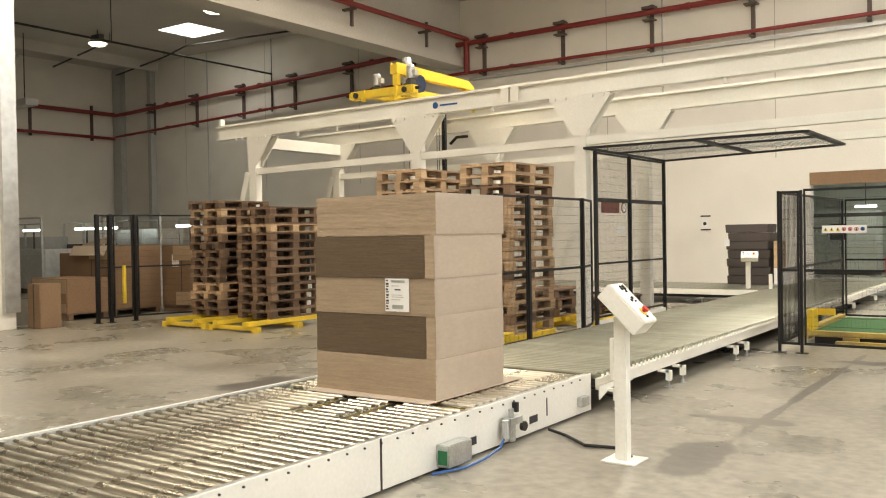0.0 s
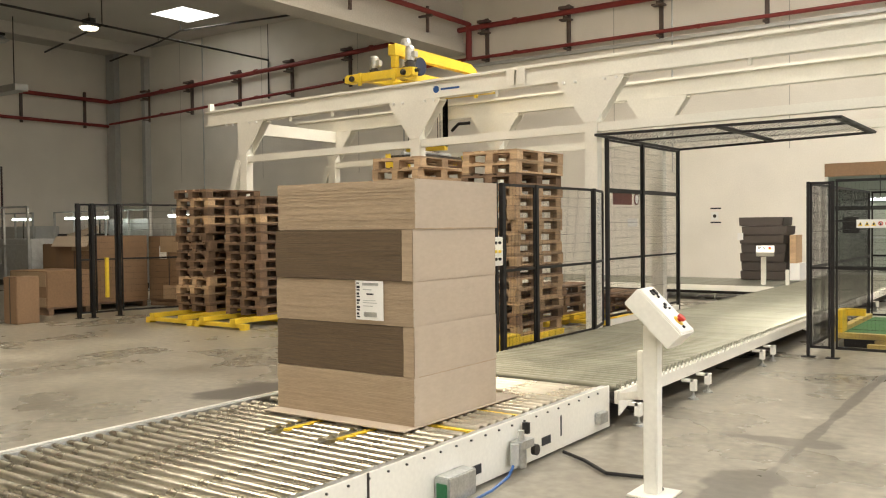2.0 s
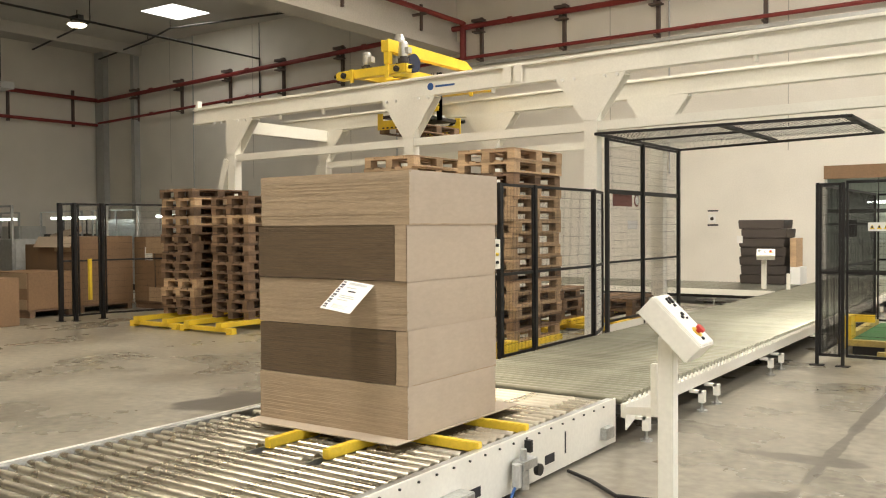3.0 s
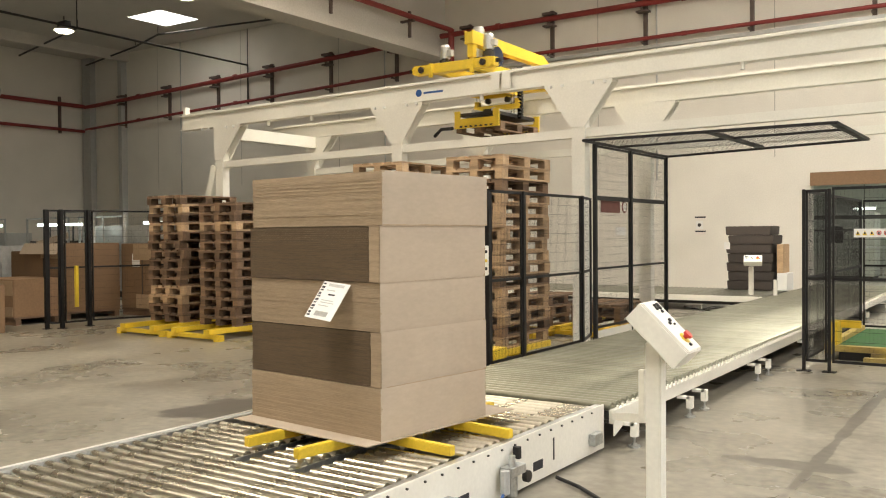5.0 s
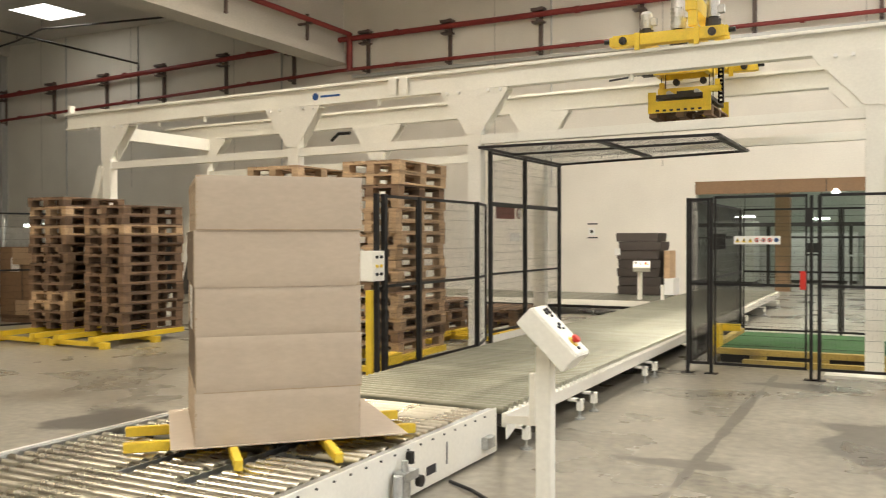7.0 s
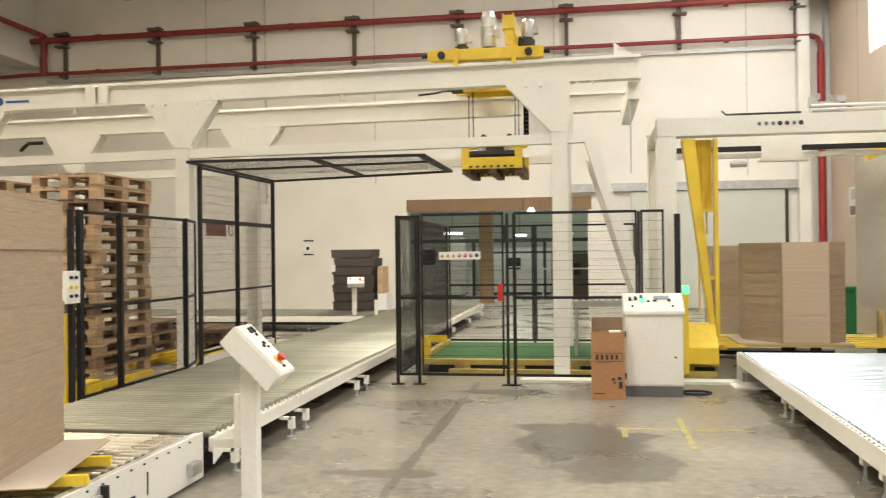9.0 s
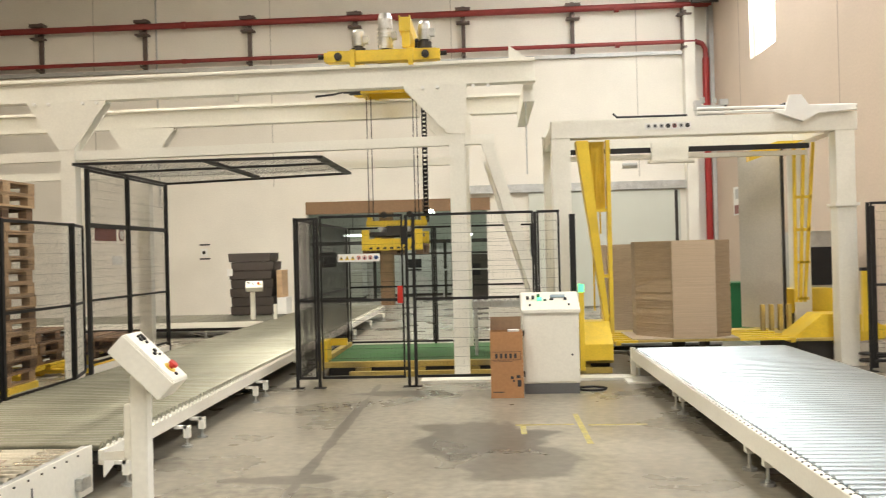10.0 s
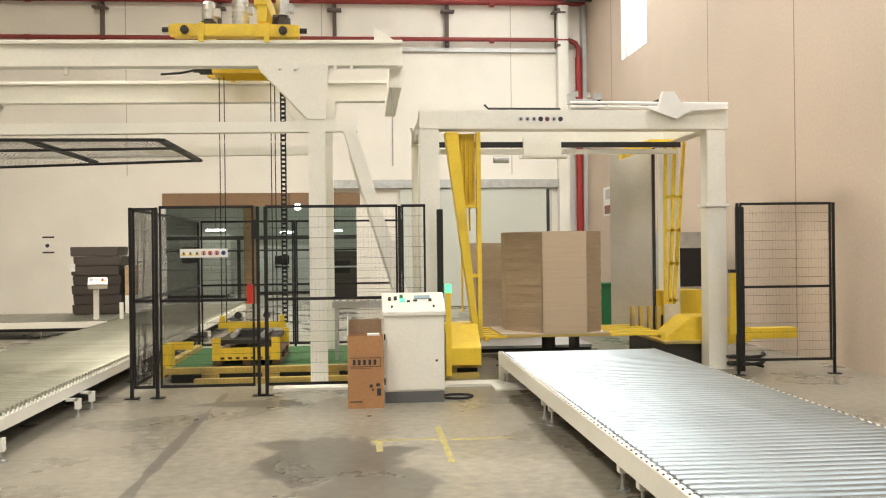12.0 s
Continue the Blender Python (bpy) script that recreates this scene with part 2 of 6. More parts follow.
# ---- mesh helpers ----
class Geo:
    """Collects boxes, bars, tubes and prisms in world metres into one bmesh."""

    def __init__(self):
        self.v, self.f = [], []

    def add(self, vs, fs):
        k = len(self.v)
        self.v += [tuple(p) for p in vs]
        self.f += [tuple(k + i for i in f) for f in fs]
        return self

    def box(self, x0, x1, y0, y1, z0, z1, m=None):
        vs = [Vector((x, y, z)) for z in (z0, z1) for y in (y0, y1) for x in (x0, x1)]
        if m is not None:
            vs = [m @ p for p in vs]
        return self.add(vs, [(0, 2, 3, 1), (4, 5, 7, 6), (0, 1, 5, 4), (2, 6, 7, 3), (0, 4, 6, 2), (1, 3, 7, 5)])

    def cbox(self, c, s, m=None):
        c, s = Vector(c), Vector(s) / 2
        return self.box(c.x - s.x, c.x + s.x, c.y - s.y, c.y + s.y, c.z - s.z, c.z + s.z, m)

    def bar(self, a, b, w, h):
        """A rectangular bar from a to b, w wide and h high."""
        a, b = Vector(a), Vector(b)
        d = (b - a).normalized()
        up = Vector((0, 0, 1)) if abs(d.z) < 0.95 else Vector((0, 1, 0))
        s = d.cross(up).normalized() * w / 2
        u = s.cross(d).normalized() * h / 2
        vs = [p + i * s + j * u for p in (a, b) for i, j in ((-1, -1), (1, -1), (1, 1), (-1, 1))]
        return self.add(vs, [(0, 3, 2, 1), (4, 5, 6, 7), (0, 1, 5, 4), (1, 2, 6, 5), (2, 3, 7, 6), (3, 0, 4, 7)])

    def tube(self, a, b, r, n=10, r2=None):
        a, b = Vector(a), Vector(b)
        d = (b - a).normalized()
        up = Vector((0, 0, 1)) if abs(d.z) < 0.95 else Vector((0, 1, 0))
        s = d.cross(up).normalized()
        u = s.cross(d).normalized()
        r2 = r if r2 is None else r2
        vs = [p + q * (math.cos(2 * math.pi * k / n) * s + math.sin(2 * math.pi * k / n) * u) for p, q in ((a, r), (b, r2)) for k in range(n)]
        fs = [(k, (k + 1) % n, n + (k + 1) % n, n + k) for k in range(n)]
        return self.add(vs, fs + [tuple(range(n - 1, -1, -1)), tuple(range(n, 2 * n))])

    def path(self, pts, r, n=8):
        """One continuous bent tube through the points."""
        pts = [Vector(p) for p in pts]
        ring, up = [], None
        for i, p in enumerate(pts):
            d = (pts[min(i + 1, len(pts) - 1)] - pts[max(i - 1, 0)]).normalized()
            if up is None:
                up = Vector((0, 0, 1)) if abs(d.z) < 0.9 else Vector((0, 1, 0))
            s = d.cross(up)
            s = s.normalized() if s.length > 0.05 else d.orthogonal().normalized()
            up = s.cross(d).normalized()
            ring.append([p + r * (math.cos(2 * math.pi * k / n) * s + math.sin(2 * math.pi * k / n) * up) for k in range(n)])
        fs = [(i * n + k, i * n + (k + 1) % n, (i + 1) * n + (k + 1) % n, (i + 1) * n + k) for i in range(len(pts) - 1) for k in range(n)]
        return self.add([v for c in ring for v in c], fs + [tuple(range(n - 1, -1, -1)), tuple(range((len(pts) - 1) * n, len(pts) * n))])

    def prism(self, poly, lo, hi, axis):
        """A flat polygon of (u, v) pushed from lo to hi along x, y or z."""
        def put(u, v, w):
            return {"x": (w, u, v), "y": (u, w, v), "z": (u, v, w)}[axis]
        n = len(poly)
        vs = [put(u, v, w) for w in (lo, hi) for u, v in poly]
        return self.add(vs, [tuple(range(n)), tuple(range(2 * n - 1, n - 1, -1))] + [(k, n + k, n + (k + 1) % n, (k + 1) % n) for k in range(n)])

    def mesh(self, name, material, base=(0, 0, 0), bevel=0.0, smooth=False):
        bm = bmesh.new()
        vs = [bm.verts.new(Vector(p) - Vector(base)) for p in self.v]
        for f in self.f:
            try:
                bm.faces.new([vs[i] for i in f])
            except ValueError:
                pass
        bmesh.ops.recalc_face_normals(bm, faces=bm.faces)
        if bevel:
            bmesh.ops.bevel(bm, geom=bm.edges[:], offset=bevel, segments=2, affect="EDGES", clamp_overlap=True)
        me = bpy.data.meshes.new(name)
        bm.to_mesh(me)
        bm.free()
        if smooth:
            for p in me.polygons:
                p.use_smooth = True
            me.set_sharp_from_angle(angle=radians(40))
        me.materials.append(material)
        return me


def root_of(ob):
    while ob.parent:
        ob = ob.parent
    return ob


def thing(name, at, label, category, group="", kind=""):
    """An empty at the thing's base; its parts are given in world metres."""
    ob = new(name)
    ob.location = at
    ob.empty_display_size = 0.1
    return tagged(ob, label, category, group, kind)


def part(name, geo, material, parent, label="", bevel=0.0, smooth=False):
    base = Vector()
    o = parent
    while o:
        base += o.location
        o = o.parent
    ob = new(name, geo.mesh(name, material, base, bevel, smooth))
    ob.parent = parent
    return tagged(ob, label)


def solid(name, geo, material, label, category="", group="", kind="", at=(0, 0, 0), bevel=0.0, smooth=False):
    """A thing that is one mesh."""
    ob = new(name, geo.mesh(name, material, at, bevel, smooth))
    ob.location = at
    return tagged(ob, label, category, group, kind)


def piece(name, me, parent, loc, rot=(0, 0, 0)):
    """One more object on a shared mesh, placed in its parent's space."""
    ob = new(name, me)
    ob.parent = parent
    ob.location, ob.rotation_euler = loc, rot
    return ob


# ---- the hall ----
BACK, RIGHT, LEFT, FRONT = 24.2, 6.0, -36.0, -9.0
OPEN = (-5.1, -0.15, 3.02)
floor = solid("floor", Geo().box(LEFT - 1, RIGHT + 1, FRONT - 1, 40, -0.2, 0), CONCRETE, "worn grey-brown concrete floor with wet stains", "floor", kind="structure")
g = Geo()
g.box(LEFT - 0.3, OPEN[0], BACK, BACK + 0.3, 0, CEIL)
g.box(OPEN[1], RIGHT + 0.3, BACK, BACK + 0.3, 0, CEIL)
g.box(OPEN[0], OPEN[1], BACK, BACK + 0.3, OPEN[2], CEIL)
wall_back = solid("wall_back", g, WALL, "cream plastered hall wall with a wide passage", "wall", kind="structure")
WIN = (18.95, 20.75, 5.82, 8.8)
g = Geo()
# unseen wall opening, added to let in side light
SIDE_GAP = (-1.5, 3.5, 0.0, 5.0)
g.box(RIGHT, RIGHT + 0.3, FRONT, SIDE_GAP[0], 0, CEIL)
g.box(RIGHT, RIGHT + 0.3, SIDE_GAP[0], SIDE_GAP[1], SIDE_GAP[3], CEIL)
g.box(RIGHT, RIGHT + 0.3, SIDE_GAP[1], WIN[0], 0, CEIL)
g.box(RIGHT, RIGHT + 0.3, WIN[0], WIN[1], 0, WIN[2])
g.box(RIGHT, RIGHT + 0.3, WIN[0], WIN[1], WIN[3], CEIL)
g.box(RIGHT, RIGHT + 0.3, WIN[1], BACK, 0, CEIL)
wall_right = solid("wall_right", g, WALL_TAN, "tan precast concrete panel wall", "wall", kind="structure")
wall_left = solid("wall_left", Geo().box(LEFT - 0.3, LEFT, FRONT, BACK, 0, CEIL), WALL, "cream hall wall in the dim bay", "wall", kind="structure")
wall_front = solid("wall_front", Geo().box(LEFT - 0.3, RIGHT + 0.3, FRONT - 0.3, FRONT, 0, CEIL), WALL, "cream hall wall behind the conveyors", "wall", kind="structure")
# ceiling with openings for the skylights
holes = [(x - SKY_SX / 2, x + SKY_SX / 2, y - SKY_SY / 2, y + SKY_SY / 2) for x, y in UNSEEN_SKYLIGHTS] + [(-27.7, -25.9, 20.35, 22.05)]
g = Geo()
xs = sorted({LEFT - 0.3, RIGHT + 0.3, *[h[0] for h in holes], *[h[1] for h in holes]})
for xa, xb in zip(xs, xs[1:]):
    cut = sorted((h[2], h[3]) for h in holes if h[0] <= xa + 1e-6 and h[1] >= xb - 1e-6)
    y = FRONT - 0.3
    for a, b in cut:
        g.box(xa, xb, y, a, CEIL, CEIL + 0.3)
        y = b
    g.box(xa, xb, y, BACK + 0.3, CEIL, CEIL + 0.3)
ceiling = solid("ceiling", g, ROOF, "pale precast concrete roof slabs with skylights", "ceiling", kind="structure")


# ---- roller conveyors ----
CX0, CX1, CZ = -4.77, -2.77, 0.32
ROLL_R, PITCH = 0.032, 0.0935


def roller_mesh(length, material, n=12, r=ROLL_R):
    g = Geo()
    g.tube((-length / 2, 0, 0), (length / 2, 0, 0), r, n)
    g.tube((-length / 2 - 0.018, 0, 0), (length / 2 + 0.018, 0, 0), 0.011, 6)
    return g.mesh("roller", material, smooth=True)


BOLT = Geo().tube((-0.006, 0, 0), (0.006, 0, 0), 0.0065, 6).mesh("bolt", DARK)


def foot_leg(parent, x, y, top):
    """A white bracket with a threaded foot and a round base."""
    leg = part("leg", Geo().box(x - 0.03, x + 0.03, y - 0.035, y + 0.035, top - 0.08, top), WHITE, parent, bevel=0.004)
    part("threaded_rod", Geo().tube((x, y, 0.02), (x, y, top - 0.06), 0.012, 8), GALV, leg)
    part("round_foot", Geo().tube((x, y, 0.0), (x, y, 0.018), 0.05, 12).tube((x, y, 0.018), (x, y, 0.035), 0.02, 8), GALV, leg)


# near module: deep white side plates and a sunk turning cross
near = thing("roller_conveyor", (-3.55, 2.6, 0), "low roller conveyor with deep white side plates and steel rollers", "conveyor", "roller conveyors")
Y0, Y1 = -0.4, 5.88
for x0, x1, zt_ in ((CX1 - 0.012, CX1, 0.325), (CX0, CX0 + 0.012, 0.325)):
    part("side_plate", Geo().box(x0, x1, Y0, Y1, 0.015, zt_), WHITE, near, bevel=0.002)
for x0, x1, zt_ in ((CX1 - 0.07, CX1 - 0.012, 0.318), (CX0 + 0.012, CX0 + 0.07, 0.318)):
    part("edge_strip", Geo().box(x0, x1, Y0, Y1, 0.255, zt_), GALV, near, "bare steel edge strip", bevel=0.003)
part("pan", Geo().box(CX0 + 0.012, CX1 - 0.012, Y0, Y1, 0.09, 0.11), DARK, near, "dark sheet pan under the rollers")
part("end_plate", Geo().box(CX0 + 0.012, CX1 - 0.012, Y1 - 0.012, Y1, 0.12, 0.24), WHITE, near)
part("plate_joint", Geo().box(CX1, CX1 + 0.004, 3.055, 3.07, 0.015, 0.325), DARK, near)
for y in (0.4, 2.6, 3.5, 5.6):
    for x in (CX1 - 0.08, CX0 + 0.08):
        foot_leg(near, x, y, 0.12)
base_near = Vector(near.location)
cx = (CX0 + CX1) / 2
full = roller_mesh(CX1 - CX0 - 0.15, STEEL)
SLOT = (-3.87, -3.43)
cuts = [CX0 + 0.075, SLOT[0] - 0.05, SLOT[0] + 0.05, SLOT[1] - 0.05, SLOT[1] + 0.05, CX1 - 0.075]
seg = [((a + b) / 2, roller_mesh(b - a - 0.04, STEEL)) for a, b in ((cuts[0], cuts[1]), (cuts[2], cuts[3]), (cuts[4], cuts[5]))]
XBAR = (4.17, 4.70)
y = Y0 + 0.06
while y < Y1 - 0.03:
    if any(abs(y - b) < 0.055 for b in XBAR):
        y += PITCH / 2
        continue
    if 3.46 < y < 5.32:
        for sx, me in seg:
            piece("roller", me, near, Vector((sx, y, CZ - ROLL_R)) - base_near)
    else:
        piece("roller", full, near, Vector((cx, y, CZ - ROLL_R)) - base_near)
    y += PITCH
for s in SLOT:
    for d in (-0.047, 0.047):
        part("slot_cheek", Geo().box(s + d - 0.004, s + d + 0.004, 3.44, 5.34, 0.14, 0.30), GALV, near)
for k in range(40):
    piece("bolt", BOLT, near, Vector((CX1 + 0.004, Y0 + 0.1 + k * 0.153, 0.297)) - base_near)
# openings, junction box and air service unit on the side plate
for y in (4.03, 4.885):
    slot = part("cable_opening", Geo().box(CX1, CX1 + 0.004, y - 0.06, y + 0.06, 0.085, 0.14), INK, near, "dark cable opening")
jb = part("junction_box", Geo().box(CX1, CX1 + 0.10, 3.62, 3.89, 0.03, 0.175), GALV, near, "open grey metal junction box", bevel=0.006)
part("terminal_block", Geo().box(CX1 + 0.02, CX1 + 0.085, 3.612, 3.622, 0.05, 0.14), GREEN, jb)
air = part("air_regulator", Geo().tube((CX1 + 0.06, 4.46, 0.04), (CX1 + 0.06, 4.46, 0.15), 0.032, 10).tube((CX1 + 0.06, 4.46, 0.15), (CX1 + 0.06, 4.46, 0.27), 0.02, 10).cbox((CX1 + 0.05, 4.49, 0.18), (0.08, 0.16, 0.05)), GALV, near, "silver air regulator")
part("gauge", Geo().tube((CX1 + 0.06, 4.61, 0.12), (CX1 + 0.09, 4.61, 0.12), 0.035, 14), DARK, air)
part("filter_bowl", Geo().tube((CX1 + 0.06, 4.38, 0.07), (CX1 + 0.06, 4.38, 0.20), 0.028, 10), MOTOR, air)
part("valve_handle", Geo().box(CX1 + 0.02, CX1 + 0.06, 4.54, 4.57, 0.23, 0.30), BLACK, air)
part("blue_air_hose", Geo().path([(CX1 + 0.06, 4.36, 0.07), (CX1 + 0.10, 4.24, 0.04), (CX1 + 0.13, 4.0, 0.02), (CX1 + 0.14, 3.75, 0.018), (CX1 + 0.05, 3.5, 0.018)], 0.009), BLUE, near, "thin blue air hose")
part("small_box", Geo().box(CX1, CX1 + 0.05, 5.62, 5.75, 0.08, 0.16), GALV, near, bevel=0.004)
part("slit", Geo().box(CX1, CX1 + 0.003, 5.09, 5.105, 0.10, 0.24), INK, near)

# far module: slim beams on paired feet
farc = thing("roller_conveyor", (-3.55, 11, 0), "long slim roller conveyor on paired adjustable feet", "conveyor", "roller conveyors")
bf = Vector(farc.location)
CX0, CX1 = -4.51, -2.71
cx = (CX0 + CX1) / 2
F0, F1 = 5.94, 21.8
for x0, x1 in ((CX1 - 0.05, CX1), (CX0, CX0 + 0.05)):
    part("side_beam", Geo().box(x0, x1, F0, F1, 0.175, 0.275), WHITE, farc, bevel=0.004)
part("pan", Geo().box(CX0 + 0.05, CX1 - 0.05, F0, F1, 0.18, 0.20), DARK, farc)
fullf = roller_mesh(CX1 - CX0 - 0.10, STEEL2, 10)
for k in range(int((F1 - F0) / PITCH)):
    piece("roller", fullf, farc, Vector((cx, F0 + 0.06 + k * PITCH, CZ - ROLL_R)) - bf)
TAB = Geo().box(-0.006, 0.006, -0.013, 0.013, -0.03, 0.012).mesh("roller_tab", WHITE)
for k in range(130):
    piece("roller_tab", TAB, farc, Vector((CX1 - 0.006, F0 + 0.06 + k * PITCH, 0.292)) - bf)
for y in (6.1, 7.31, 7.69, 9.44, 9.86, 11.7, 12.0, 14.0, 14.3, 16.4, 18.6, 20.8):
    for x, side in ((CX1 + 0.095, 1), (CX0 - 0.075, -1)):
        leg = part("leg", Geo().box(x - 0.035, x + 0.02, y - 0.004, y + 0.004, 0.075, 0.174).box(x - 0.03, x + 0.02, y - 0.05, y - 0.004, 0.075, 0.174).box(min(x, x - side * 0.11), max(x, x - side * 0.11), y - 0.05, y + 0.004, 0.150, 0.174), WHITE, farc, bevel=0.002)
        part("threaded_rod", Geo().tube((x - 0.005, y - 0.027, 0.02), (x - 0.005, y - 0.027, 0.076), 0.011, 8), GALV, leg)
        part("round_foot", Geo().tube((x - 0.005, y - 0.027, 0.0), (x - 0.005, y - 0.027, 0.014), 0.045, 12).tube((x - 0.005, y - 0.027, 0.014), (x - 0.005, y - 0.027, 0.03), 0.02, 8), GALV, leg)
# deep plate where the slim beam meets the wide module
part("joint_plate", Geo().prism([(5.90, 0.285), (6.6, 0.285), (6.6, 0.172), (6.12, 0.172), (5.90, 0.10)], CX1 + 0.001, CX1 + 0.012, "x"), WHITE, farc, bevel=0.002)

# cross conveyor at the far end
cross = thing("roller_conveyor", (-8.0, 18.3, 0), "low cross roller conveyor with a dark underside", "conveyor", "roller conveyors")
bc = Vector(cross.location)
for y0, y1 in ((17.1, 17.15), (19.35, 19.4)):
    part("side_beam", Geo().box(-14, CX0 - 0.03, y0, y1, 0.20, 0.31), WHITE, cross, bevel=0.004)
part("pan", Geo().box(-14, CX0 - 0.03, 17.15, 19.35, 0.14, 0.20), BLACK, cross, "black underside")
mecr = Geo().tube((0, -1.08, 0), (0, 1.08, 0), ROLL_R, 8).mesh("roller", STEEL2, smooth=True)
for k in range(92):
    piece("roller", mecr, cross, Vector((CX0 - 0.1 - k * PITCH, 18.25, CZ - 0.03)) - bc)
for x in (-5.2, -5.7, -8.0, -8.5, -11, -11.5):
    for y in (17.2, 19.3):
        foot_leg(cross, x, y, 0.2)

# second conveyor, bright rollers, ends under the strapping machine
C2X0, C2X1, C2Z = 1.60, 3.45, 0.36
c2 = thing("roller_conveyor", (2.5, 4, 0), "roller conveyor with bright zinc rollers and cream side beams", "conveyor", "roller conveyors")
b2 = Vector(c2.location)
G0, G1 = -4.0, 11.0
for x0, x1 in ((C2X0, C2X0 + 0.05), (C2X1 - 0.05, C2X1)):
    part("side_beam", Geo().box(x0, x1, G0, G1, 0.19, 0.335), WHITE, c2, bevel=0.004)
# dark pan: the shade between the rollers is put into its colour
part("pan", Geo().box(C2X0 + 0.05, C2X1 - 0.05, G0, G1, 0.20, 0.22), DARK, c2)
me2 = roller_mesh(C2X1 - C2X0 - 0.10, BRIGHT, 14, 0.025)
for k in range(int((G1 - G0 - 0.1) / PITCH)):
    piece("roller", me2, c2, Vector(((C2X0 + C2X1) / 2, G0 + 0.06 + k * PITCH, C2Z - ROLL_R)) - b2)
for k in range(70):
    for x in (C2X0 + 0.012, C2X1 - 0.012):
        piece("bolt", BOLT, c2, Vector((x, G1 - 0.09 - k * PITCH, 0.336)) - b2, (0, radians(90), 0))
for y in (-3.0, -0.5, 1.8, 3.9, 5.9, 6.3, 8.4, 8.7, 10.8):
    for x in (C2X0 + 0.06, C2X1 - 0.06):
        foot_leg(c2, x, y, 0.2)
part("end_post", Geo().box(C2X0 - 0.01, C2X0 + 0.05, G1 - 0.05, G1, 0.0, 0.34), WHITE, c2, bevel=0.003)

# ---- turning cross and the stack on it ----
TC = (-3.65, 4.44)
turner = thing("turning_cross", (TC[0], TC[1], 0.30), "yellow steel lifting cross sunk between conveyor rollers", "lift table")
for s in SLOT:
    part("bar", Geo().box(s - 0.023, s + 0.023, TC[1] - 0.86, TC[1] + 0.86, 0.205, 0.262), YELLOW, turner, bevel=0.004)
for yb in XBAR:
    part("bar", Geo().box(TC[0] - 0.83, SLOT[0] - 0.035, yb - 0.023, yb + 0.023, 0.205, 0.260), YELLOW, turner, bevel=0.004)
    part("bar", Geo().box(SLOT[0] + 0.035, SLOT[1] - 0.035, yb - 0.023, yb + 0.023, 0.205, 0.260), YELLOW, turner, bevel=0.004)
    part("bar", Geo().box(SLOT[1] + 0.035, TC[0] + 0.83, yb - 0.023, yb + 0.023, 0.205, 0.260), YELLOW, turner, bevel=0.004)
part("lift_column", Geo().tube((TC[0], TC[1], 0.125), (TC[0], TC[1], 0.21), 0.10, 16), DARK, turner)

# stack of flat cartons, standing at its own origin until keyed
SC = (-3.737, 4.642)
stack = thing("carton_stack", (SC[0], SC[1], 0.322), "tall square stack of flat brown cartons on a board sheet", "cardboard stack")
HX, HY = 0.585, 0.463
rng = random.Random(4)


def slabs(x0, x1, y0, y1, z0, z1, n, jit):
    g = Geo()
    h = (z1 - z0) / n
    ox = oy = 0.0
    for k in range(n):
        ox, oy = 0.6 * ox + rng.uniform(-jit, jit), 0.6 * oy + rng.uniform(-jit, jit)
        g.box(x0 + ox, x1 + ox, y0 + oy, y1 + oy, z0 + k * h, z0 + (k + 1) * h - 0.0006)
    return g


def wrapped_side(x, y0, y1, z0, z1, seed):
    """A carton side that bulges and creases a little; its rim turns into the layer."""
    g = Geo()
    ny, nz = 36, 10
    vs = []
    for j in range(nz + 1):
        for i in range(ny + 1):
            u, v = i / ny, j / nz
            rim = i in (0, ny) or j in (0, nz)
            crease = noise.noise(Vector((u * 9 + seed, v * 2.2, seed))) * 0.004 + noise.noise(Vector((u * 22, v * 5 + seed, 3.1))) * 0.0016
            d = -0.004 if rim else 0.001 * math.sin(math.pi * v) + 0.7 * crease
            vs.append((x + d, y0 + (y1 - y0) * u, z0 + (z1 - z0) * v))
    fs = [(j * (ny + 1) + i, j * (ny + 1) + i + 1, (j + 1) * (ny + 1) + i + 1, (j + 1) * (ny + 1) + i) for j in range(nz) for i in range(ny)]
    return g.add(vs, fs)


g = Geo()
pts = [(SC[0] + u, SC[1] + v) for u, v in ((-0.60, -0.60), (0.59, -0.60), (0.59, 0.74), (-0.60, 0.74))]
g.prism(pts, 0.322, 0.328, "z")
part("base_sheet", g, CARD, stack, "plain brown board sheet")
zs = [0.329, 0.622, 0.933, 1.208, 1.526, 1.829]
for k in range(5):
    z0, z1 = zs[k], zs[k + 1] - 0.001
    dx, dy = rng.uniform(-0.009, 0.009), rng.uniform(-0.009, 0.009)
    x0, x1, y0, y1 = SC[0] - HX + dx, SC[0] + HX + dx, SC[1] - HY + dy, SC[1] + HY + dy
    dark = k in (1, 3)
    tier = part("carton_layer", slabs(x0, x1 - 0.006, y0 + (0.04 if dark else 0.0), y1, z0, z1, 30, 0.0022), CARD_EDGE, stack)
    # shade among the folds is put into a darker edge colour
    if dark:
        part("folded_edge", slabs(x0, x1 - 0.093, y0 - 0.004, y0 + 0.034, z0 + 0.004, z1 - 0.004, 26, 0.0012), CARD_SHADED, tier, "dark shaded folded carton edges")
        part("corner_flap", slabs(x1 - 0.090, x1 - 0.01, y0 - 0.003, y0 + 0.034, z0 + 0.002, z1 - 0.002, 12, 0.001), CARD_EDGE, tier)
    part("carton_side", wrapped_side(x1 - 0.001, y0 - 0.002, y1 + 0.002, z0 - 0.001, z1 + 0.002, 1.7 * k + 0.3), CARD, tier, "smooth plain carton side", smooth=True)
